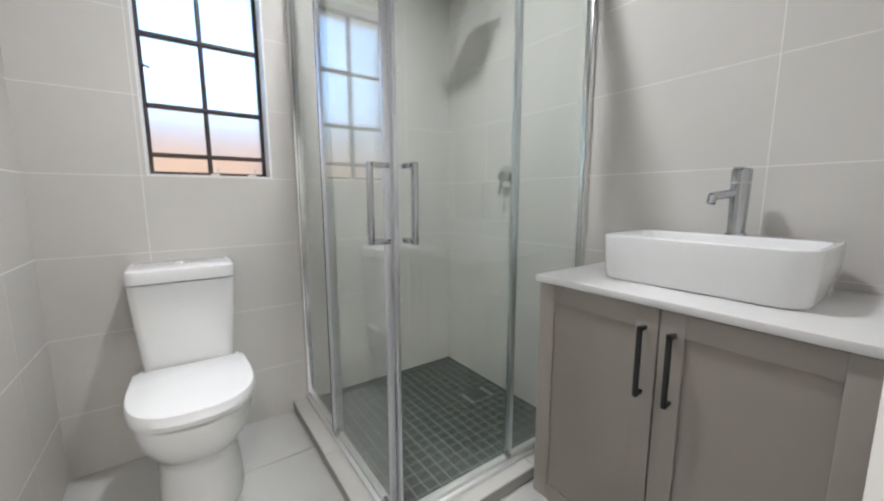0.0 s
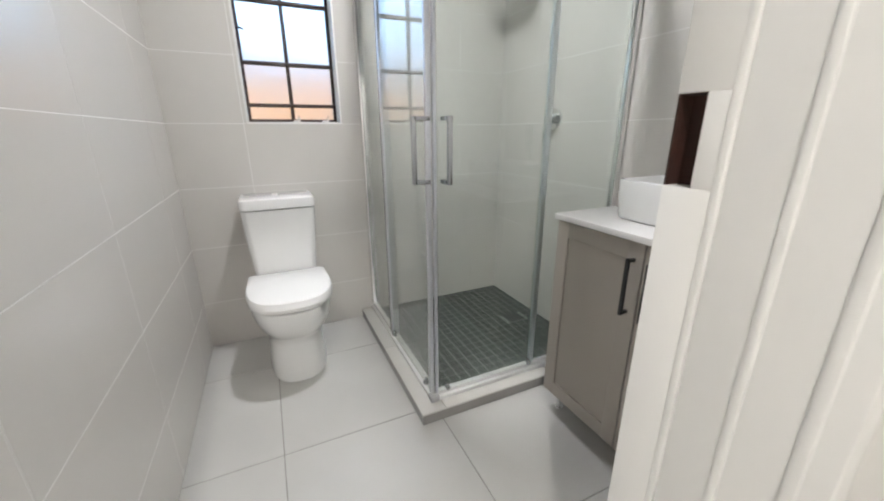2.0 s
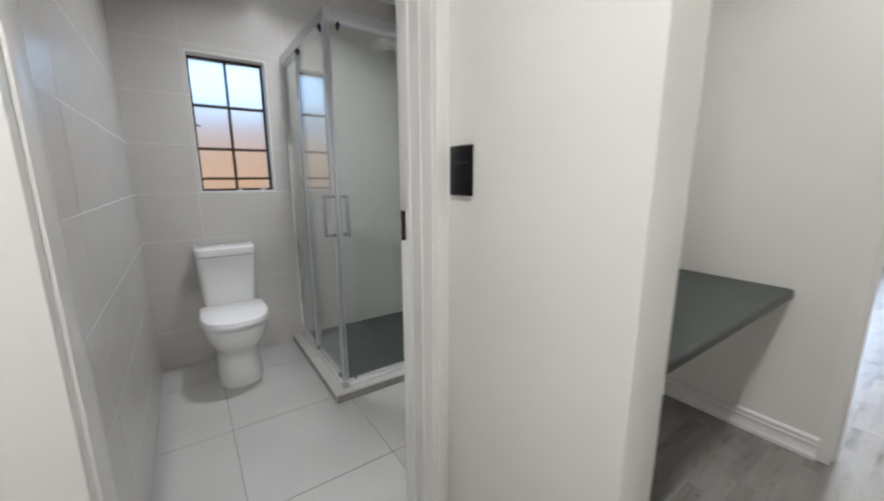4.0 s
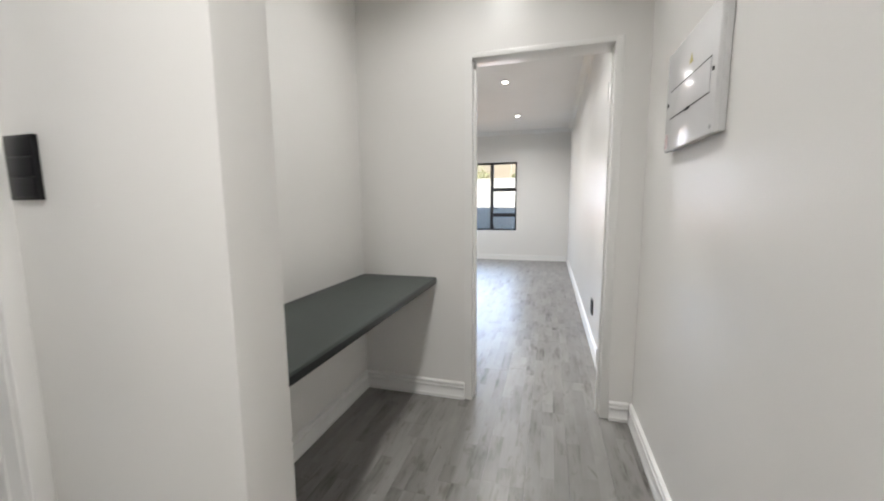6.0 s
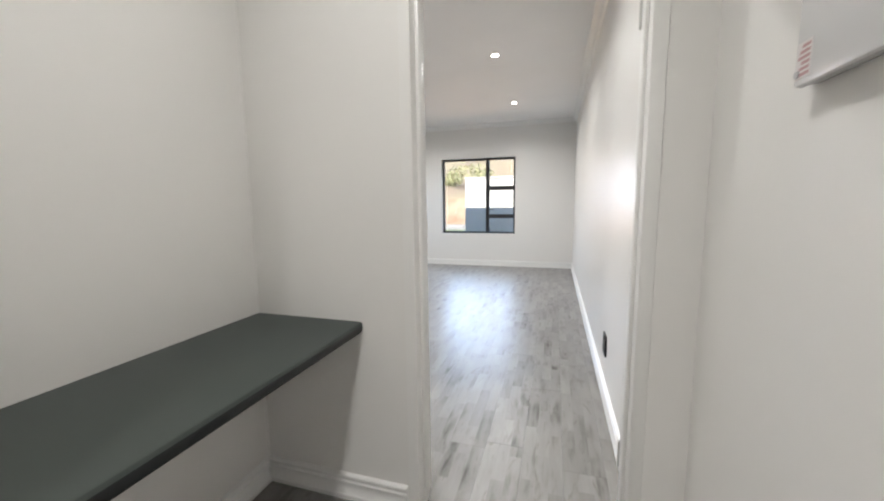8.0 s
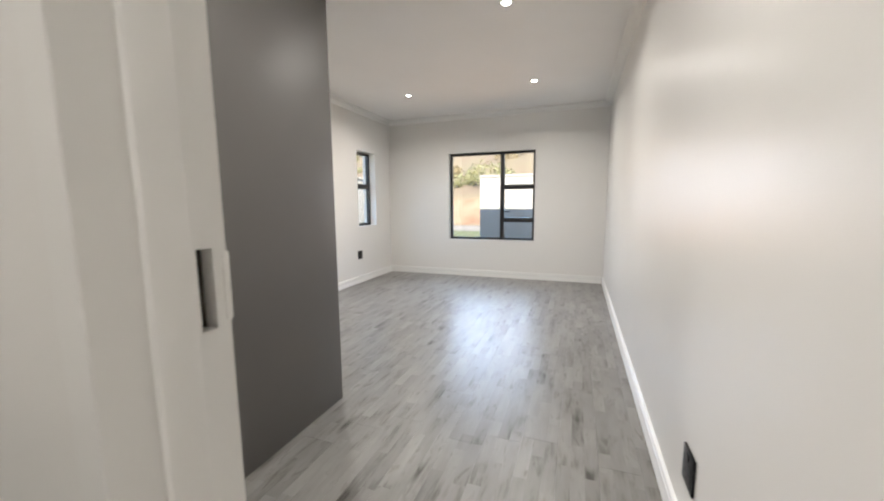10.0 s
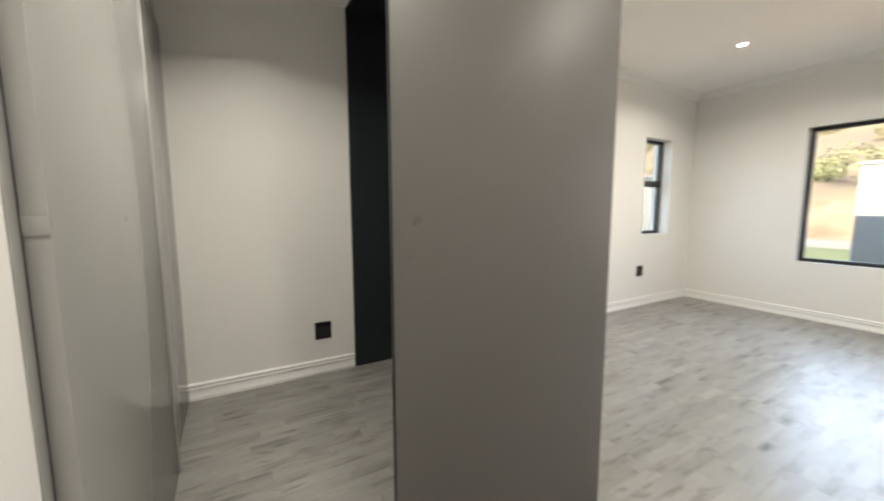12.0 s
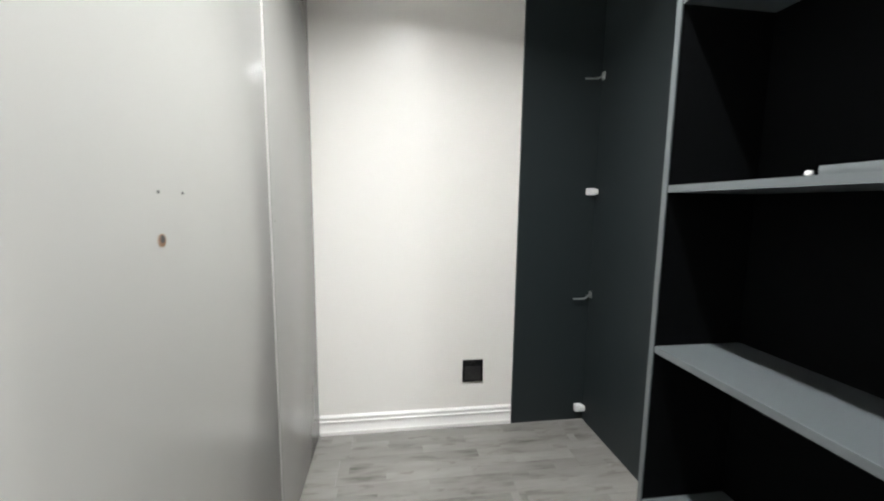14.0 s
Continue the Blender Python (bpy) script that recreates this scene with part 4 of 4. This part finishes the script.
bmesh.ops.transform(bm, matrix=Matrix(((1, 0, 0, 0), (0, 0, 1, 0.0342), (0, 1, 0, 0.262), (0, 0, 0, 1))), verts=bm.verts)
part("warning_sign", bm, YELLOW, db, "small yellow warning triangle")
part("sticker", boxes((DW - 0.046, DW - 0.008, 0.0338, 0.0348, 0.010, 0.070)), LABEL_WHITE, db, "small printed sticker")
for i in range(6):
    part("print_line", boxes((DW - 0.043, DW - 0.012 - 0.005 * (i % 3), 0.0346, 0.0352, 0.015 + 0.009 * i, 0.020 + 0.009 * i)), LABEL_PINK, db)


# ---------------------------------------------------------------- bedroom and closet
def socket(at, turn, label):
    """Flush square socket plate; local x along the wall, -y out of it."""
    ob = thing("wall_socket", at, label, "wall socket", "black wall sockets", turn=turn)
    part("plate", boxes((-0.060, 0.060, -0.010, 0, -0.066, 0.066), bevel=0.002), BLACK_GLASS, ob)
    part("insert", boxes((-0.046, 0.046, -0.0125, -0.009, -0.050, 0.030), bevel=0.001), BLACK, ob)
    for x, z in ((-0.020, -0.012), (0.020, -0.012), (0.0, -0.034)):
        bm = bmesh.new()
        tube(bm, (x, -0.0115, z), (x, -0.0132, z), 0.006, seg=12)
        part("pin_hole", bm, DARK_LINE, ob)
    part("rocker", boxes((-0.014, 0.014, -0.0145, -0.009, 0.036, 0.056), bevel=0.001), BLACK_GLASS, ob)
    return ob


socket((3.443, RY1, 0.335), 0, "square black wall socket above the closet skirting")
socket((7.390, RY1, 0.455), 0, "square black wall socket beneath the narrow window")
socket((3.640, RY0, 0.336), 180, "square black wall socket on the long bedroom wall")

# wardrobe that divides the closet from the bedroom
wardrobe = thing("open_wardrobe", (3.685, 0.252, 0), "tall charcoal open wardrobe with shelves and a grey end panel", "wardrobe")
WH = CEIL - 0.080
BACK, DIV = 0.462, 0.757           # depth to the back, and the divider's distance from the end panel
END = RY1 - 0.252
part("end_panel", boxes((-0.428, BACK + 0.022, -0.012, 0.006, 0, WH), bevel=0.001), PANEL_GREY, wardrobe, "grey end panel with faint smudges")
part("end_panel_edging", boxes((-0.4300, -0.4280, -0.012, 0.006, 0.001, WH)), CHARCOAL, wardrobe)
part("divider", boxes((0.002, BACK - 0.016, DIV - 0.008, DIV + 0.008, 0, WH)), CHARCOAL, wardrobe, "charcoal upright divider")
# thin sheet added to darken the divider's bay side, where shade falls
part("bay_lining", boxes((0.003, 0.262, DIV - 0.0105, DIV - 0.0082, 0.001, WH - 0.016)), CHARCOAL_SHADED, wardrobe, "thin black sheet for the shade on the divider")
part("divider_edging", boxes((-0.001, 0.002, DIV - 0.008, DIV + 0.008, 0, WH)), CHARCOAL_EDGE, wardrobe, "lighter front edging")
part("side_panel", boxes((-0.002, BACK - 0.016, END - 0.019, END - 0.002, 0, WH)), CHARCOAL, wardrobe, "charcoal side panel against the wall")
part("back_panel", boxes((BACK - 0.016, BACK, 0.006, END - 0.002, 0, WH)), CHARCOAL, wardrobe, "charcoal back panel")
# back board, with the bay's shade in its colour as well
part("shelf_back", boxes((0.262, 0.272, 0.006, DIV - 0.008, 0.02, WH)), CHARCOAL_SHADED, wardrobe, "dark back of the shelf bay, shade in its colour")
part("top_panel", boxes((0.0, BACK - 0.016, 0.006, END - 0.019, WH - 0.016, WH)), CHARCOAL, wardrobe)
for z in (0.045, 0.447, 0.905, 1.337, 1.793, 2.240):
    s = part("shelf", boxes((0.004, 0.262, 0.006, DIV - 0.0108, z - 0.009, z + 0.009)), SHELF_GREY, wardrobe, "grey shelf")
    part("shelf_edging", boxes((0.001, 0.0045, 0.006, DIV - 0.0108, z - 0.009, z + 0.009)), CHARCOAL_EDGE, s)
# scuffs on the end panel
srng = random.Random(3)
for sx, sz, sr, st in ((-0.355, 1.222, 0.015, 1.6), (-0.378, 1.118, 0.007, 1.8)):
    ring = []
    for i in range(18):
        a = 2 * math.pi * i / 18
        r = sr * (0.75 + 0.5 * srng.random())
        ring.append((sx + r * math.cos(a) + 0.25 * r * st * math.sin(a), sz + r * st * math.sin(a) * 0.6))
    bm = bmesh.new()
    bm.faces.new([bm.verts.new((x, -0.01235, z)) for x, z in ring])
    part("scuff", bm, SMUDGE, wardrobe, "faint dark scuff")
# hinges left in the corner
for z, kind in ((1.985, 0), (1.375, 1), (0.765, 0), (0.082, 1)):
    bm = bmesh.new()
    y = END - 0.019
    if kind:
        box(bm, BACK - 0.075, BACK - 0.030, y - 0.030, y, z - 0.020, z + 0.020, bevel=0.001)
        box(bm, BACK - 0.048, BACK - 0.018, y - 0.036, y - 0.012, z - 0.014, z + 0.014, bevel=0.001)
        part("hinge", bm, WHITE_PLASTIC, wardrobe, "white plastic hinge block")
    else:
        tube(bm, (BACK - 0.016, y - 0.012, z + 0.018), (BACK - 0.060, y - 0.028, z - 0.004), 0.006, seg=10)
        tube(bm, (BACK - 0.060, y - 0.028, z - 0.004), (BACK - 0.125, y - 0.022, z - 0.006), 0.005, seg=10)
        box(bm, BACK - 0.022, BACK - 0.014, y - 0.030, y - 0.002, z - 0.004, z + 0.036, bevel=0.002)
        part("hinge", bm, STEEL, wardrobe, "bare metal hinge arm")
bm = bmesh.new()
box(bm, 0.030, 0.090, 0.022, DIV - 0.330, 0, 0.018, bevel=0.001)
loose = thing("loose_shelf_strip", (3.685, 0.252, 1.346), "loose charcoal board strip lying on a wardrobe shelf", "board")
part("strip", bm, CHARCOAL_EDGE, loose)
bm = bmesh.new()
box(bm, 0.002, 0.009, DIV - 0.341, DIV - 0.330, 0.0, 0.009, bevel=0.002)
part("plastic_cap", bm, WHITE_PLASTIC, loose, "small white plastic cap")

second = thing("door_leaf", (WX1, 1.362, 0.004), "tall smooth pale grey door leaf next to the first one", "door", "closet door leaves")
part("panel", boxes((0.001, 0.018, 0, 0.742, 0.008, 2.300), bevel=0.0015), DOOR_GREY, second)
bm = bmesh.new()
tube(bm, (0.0168, 0.100, 1.222), (0.0187, 0.100, 1.222), 0.0035, seg=10)
part("screw_hole", bm, DARK_LINE, second)
# solid dark strip standing for shade in the gap below the leaf
part("edge_seal", boxes((0.001, 0.0155, 0.001, 0.740, 0.0, 0.008)), DARK_LINE, second, "dark strip for the shade in the gap under the leaf")

# door leaf against the closet wall
leaf = thing("door_leaf", (WX1, 0.222, 0.004), "tall smooth pale grey door leaf standing against the wall", "door", "closet door leaves")
LW, LH = 1.125, 2.300
bm = bmesh.new()
hy, hz, hr = 0.563, 1.220, 0.011
bm = boxes((0.003, 0.038, 0, LW, 0, LH), bevel=0.0015)
part("panel", bm, DOOR_GREY, leaf)
bm = bmesh.new()
tube(bm, (0.0365, hy, hz), (0.0386, hy, hz), hr, seg=20)
part("handle_hole", bm, HOLE, leaf, "raw drilled handle hole")
bm = bmesh.new()
tube(bm, (0.0365, hy + 0.001, hz + 0.002), (0.0389, hy + 0.001, hz + 0.002), 0.007, seg=16)
part("handle_hole_depth", bm, DARK_LINE, leaf)
for y in (hy, hy + 0.072):
    bm = bmesh.new()
    tube(bm, (0.037, y, hz + 0.080), (0.0385, y, hz + 0.080), 0.003, seg=10)
    part("screw_hole", bm, DARK_LINE, leaf)
part("edge_strip", boxes((0.0, 0.044, LW - 0.004, LW + 0.006, 0, LH), bevel=0.002), DOOR_GREY, leaf)
part("frame_strip", boxes((0.0, 0.003, -0.044, -0.006, 0, LH), bevel=0.0008), DOOR_GREY, leaf, "pale grey frame strip beside the leaf")
# dark strip paints the shade between frame strip and leaf
part("edge_seal", boxes((0.0, 0.0036, -0.0045, -0.0010, 0, LH)), DARK_LINE, leaf)
bm = boxes((0.003, 0.0395, -0.004, 0.004, 1.204, 1.240), bevel=0.001)
box(bm, 0.006, 0.012, -0.0055, -0.0035, 1.213, 1.230)
part("latch_plate", bm, DOOR_GREY, leaf, "painted over latch plate on the edge")

# ---------------------------------------------------------------- outdoors
structure("ground", boxes((-60, RX1 + 160, -120, 140, -0.60, -0.20)), EARTH, "bare earth and dry grass outside", "ground")


def hill_rise(x):
    """Flat garden, a steep cut bank, then the long slope."""
    return max(0.0, min(x - 26.5, 3.0)) * 0.62 + max(0.0, x - 29.5) * 0.27


def slope():
    bm = bmesh.new()
    nx, ny = 40, 50
    grid = []
    for i in range(nx):
        row = []
        for j in range(ny):
            x, y = 26 + 70 * i / (nx - 1), -60 + 150 * j / (ny - 1)
            rise = hill_rise(x)
            z = -0.25 + rise + 0.9 * noise.noise((x * 0.12, y * 0.12, 0)) * min(1, i / 3) + 0.3 * noise.noise((x * 0.5, y * 0.5, 3)) * min(1, i / 3)
            row.append(bm.verts.new((x, y, z)))
        grid.append(row)
    for i in range(nx - 1):
        for j in range(ny - 1):
            bm.faces.new((grid[i][j], grid[i + 1][j], grid[i + 1][j + 1], grid[i][j + 1]))
    return bm


structure("hillside", slope(), HILL, "dry hillside rising behind the garden wall", "hill")


def leaf_cloud(bm, centre, r, count, size, rng):
    for _ in range(count):
        d = Vector((rng.gauss(0, 1), rng.gauss(0, 1), rng.gauss(0, 0.8)))
        d.normalize()
        p = Vector(centre) + d * r * (0.55 + 0.5 * rng.random())
        u = Vector((rng.gauss(0, 1), rng.gauss(0, 1), rng.gauss(0, 1))).normalized()
        v = d.cross(u).normalized() * size * (0.6 + 0.8 * rng.random())
        u = u * size * (0.6 + 0.8 * rng.random())
        bm.faces.new([bm.verts.new(p + a) for a in (u, v, -u, -v)])


rng = random.Random(5)
for mat, nm, lab, n in ((LEAF, "hill_bushes", "green bushes scattered over the hillside", 70), (LEAF_DRY, "dry_hill_bushes", "dry golden bushes scattered over the hillside", 90)):
    bm = bmesh.new()
    for _ in range(n):
        x = 30 + 50 * rng.random() ** 1.3
        y = -30 + 75 * rng.random()
        z = hill_rise(x) - 0.3
        s = 0.6 + 1.1 * rng.random()
        for _c in range(4):
            leaf_cloud(bm, (x + rng.gauss(0, s * 0.6), y + rng.gauss(0, s * 0.6), z + s * 0.5 * rng.random() + 0.3), s * 0.7, 190, 0.085, rng)
    tagged(mesh_object(nm, bm, mat, soft=False), lab, "bushes", kind="stuff")

def earth_bank(rng):
    """Rough cut face of bare red soil with an uneven top."""
    bm = bmesh.new()
    rows = []
    for j in range(120):
        y = -30 + 75 * j / 119
        top = 1.75 + 0.25 * noise.noise((y * 0.4, 0, 0))
        rows.append([bm.verts.new((26.2 + 2.9 * k / 5 + 0.15 * rng.random(), y, -0.22 + top * k / 5 + 0.10 * rng.random())) for k in range(6)])
    for a, b in zip(rows, rows[1:]):
        for k in range(5):
            bm.faces.new((a[k], a[k + 1], b[k + 1], b[k]))
    return bm


structure("earth_bank", earth_bank(random.Random(8)), RED_SOIL, "cut bank of bare reddish soil behind the garden", "bank")
structure("gravel_strip", boxes((21.5, 26.4, 1.0, 30.0, -0.21, -0.188)), GRAVEL, "pale gravel strip beyond the lawn", "gravel")
structure("lawn", boxes((12.0, 21.4, 1.45, 16.0, -0.21, -0.185), bevel=0.01), GRASS, "strip of green and dry lawn beyond the window", "lawn")
garden_wall = thing("garden_wall", (12.6, -9.0, -0.22), "white plastered boundary wall in sunlight", "boundary wall")
part("wall", boxes((0, 0.22, 0, 10.45, 0, 2.22), bevel=0.01), OUT_WALL, garden_wall)
part("coping", boxes((-0.03, 0.25, -0.02, 10.47, 2.22, 2.28), bevel=0.01), OUT_WALL, garden_wall)
garden_wall = thing("garden_wall", (11.2, 5.6, -0.22), "white plastered boundary wall near the narrow window", "boundary wall")
part("wall", boxes((0, 7.5, 0, 0.22, 0, 2.30), bevel=0.01), OUT_WALL, garden_wall)
part("coping", boxes((-0.02, 7.52, -0.03, 0.25, 2.30, 2.37), bevel=0.01), OUT_WALL, garden_wall)
neighbour = thing("neighbour_house", (-9.0, 11.4, -0.22), "low ochre house wall seen through obscured glass", "house")
part("wall", boxes((0, 16.0, 0, 5.0, 0, 3.25)), OUT_ORANGE, neighbour)
part("roof", boxes((-0.3, 16.3, -0.3, 5.3, 3.25, 3.42), bevel=0.02), ROOF, neighbour)


# ---------------------------------------------------------------- tiles and planks, last
MESHES = {}


def piece_mesh(key, dims, mat, name, bevel):
    if key not in MESHES:
        bm = bmesh.new()
        a, b, c = dims
        box(bm, -a / 2, a / 2, -b / 2, b / 2, -c, 0)
        if bevel:
            top = [e for e in bm.edges if all(v.co.z > -c / 2 for v in e.verts)]
            bmesh.ops.bevel(bm, geom=top, offset=bevel, segments=1, affect="EDGES")
        bmesh.ops.recalc_face_normals(bm, faces=bm.faces)
        me = bpy.data.meshes.new(name)
        bm.to_mesh(me)
        bm.free()
        me.materials.append(mat)
        MESHES[key] = me
    return MESHES[key]


def piece(name, parent, m, dims, mat, bevel=0.0008):
    dims = tuple(round(d, 4) for d in dims)
    ob = new(name, piece_mesh((mat.name, dims), dims, mat, name, bevel))
    ob.parent = parent
    ob.matrix_world = m
    return ob


def cuts(a, b, start, step, gap):
    """Spans between joints at start + k * step, clipped to a..b."""
    out = []
    k = math.floor((a - start) / step) - 1
    while start + k * step < b:
        lo, hi = start + k * step + gap / 2, start + (k + 1) * step - gap / 2
        lo, hi = max(lo, a), min(hi, b)
        if hi - lo > 0.015:
            out.append((lo, hi))
        k += 1
    return out


def minus(rect, hole):
    u0, u1, z0, z1 = rect
    a, b, c, d = hole
    if u1 <= a or u0 >= b or z1 <= c or z0 >= d:
        return [rect]
    out = []
    if z0 < c:
        out.append((u0, u1, z0, c))
    if z1 > d:
        out.append((u0, u1, d, z1))
    zz0, zz1 = max(z0, c), min(z1, d)
    if u0 < a:
        out.append((u0, a, zz0, zz1))
    if u1 > b:
        out.append((b, u1, zz0, zz1))
    return [r for r in out if r[1] - r[0] > 0.006 and r[3] - r[2] > 0.006]


def tile_wall(parent, u_span, joint, place, hole=None):
    for z0, z1 in cuts(0.001, CEIL - 0.07, 0.2625, 0.3125, 0.0026):
        for u0, u1 in cuts(*u_span, joint, 0.615, 0.0026):
            for r in (minus((u0, u1, z0, z1), hole) if hole else [(u0, u1, z0, z1)]):
                piece("tile", parent, place((r[0] + r[1]) / 2, (r[2] + r[3]) / 2), (r[1] - r[0], r[3] - r[2], 0.006), TILE, 0.0003)


tile_wall(wall_bath_north, (BX0, BX1), 0.193, lambda u, z: pose(u, BY1, z, 90, 0, 0), (WINB[0] - 0.003, WINB[1] + 0.003, WINB[2] - 0.003, WINB[3] + 0.003))
tile_wall(wall_bath_west, (BY0 + 0.002, BY1), 0.508, lambda u, z: pose(BX0, u, z, 90, 0, 90))
tile_wall(wall_bath_east, (BY0, BY1), 0.460, lambda u, z: pose(BX1, u, z, 90, 0, -90))

for x0, x1 in cuts(BX0, BX1, 0.187, 0.620, 0.004):
    for y0, y1 in cuts(NY + 0.03, BY1, 1.072, 0.612, 0.004):
        piece("floor_tile", floor_bathroom, pose((x0 + x1) / 2, (y0 + y1) / 2, 0), (x1 - x0, y1 - y0, 0.006), FLOOR_TILE)

bed = structure("shower_floor", boxes((KX + kw, BX1, KY + kw, BY1, 0.001, 0.0325)), MOSAIC_GROUT, "dark green-grey mosaic shower floor", "shower floor")
mx = cuts(KX + kw, BX1, KX + kw, 0.0513, 0.0055)
my = cuts(KY + kw, BY1, KY + kw, 0.0513, 0.0055)
count = 0
rest = bmesh.new()
for y0, y1 in my:
    for x0, x1 in mx:
        if abs((x0 + x1) / 2 - 1.560) < 0.062 and abs((y0 + y1) / 2 - 1.560) < 0.062:
            continue
        if count < 300:
            piece("mosaic_tile", bed, pose((x0 + x1) / 2, (y0 + y1) / 2, 0.035), (x1 - x0, y1 - y0, 0.004), MOSAIC, 0.0012)
        else:
            box(rest, x0, x1, y0, y1, 0.031, 0.035)
        count += 1
tagged(part("mosaic_tiles", rest, MOSAIC, bed), kind="stuff")

PL, PW = 1.20, 0.190
row = 0
y = CY - 0.02
rng = random.Random(11)
while y < RY1 + 0.02:
    start = -1.30 - rng.random() * PL
    x = start
    west = -1.20 if y < NY else WX0 + 0.02
    while x < RX1:
        if x + PL > west and not (y > NY - 0.1 and x + PL < WX0 + 0.05):
            x0, x1 = max(x, -1.30), min(x + PL, RX1 + 0.05)
            if x1 - x0 > 0.05 and not (y > NY - 0.05 and x0 < WX0):
                piece("plank", floor, pose((x0 + x1) / 2, y + PW / 2, 0), (x1 - x0 - 0.0006, PW - 0.0006, 0.012), PLANK, 0.0004)
            elif x1 > WX0 + 0.02:
                x0 = WX0 + 0.01
                piece("plank", floor, pose((x0 + x1) / 2, y + PW / 2, 0), (x1 - x0 - 0.0006, PW - 0.0006, 0.012), PLANK, 0.0004)
        x += PL
    y += PW
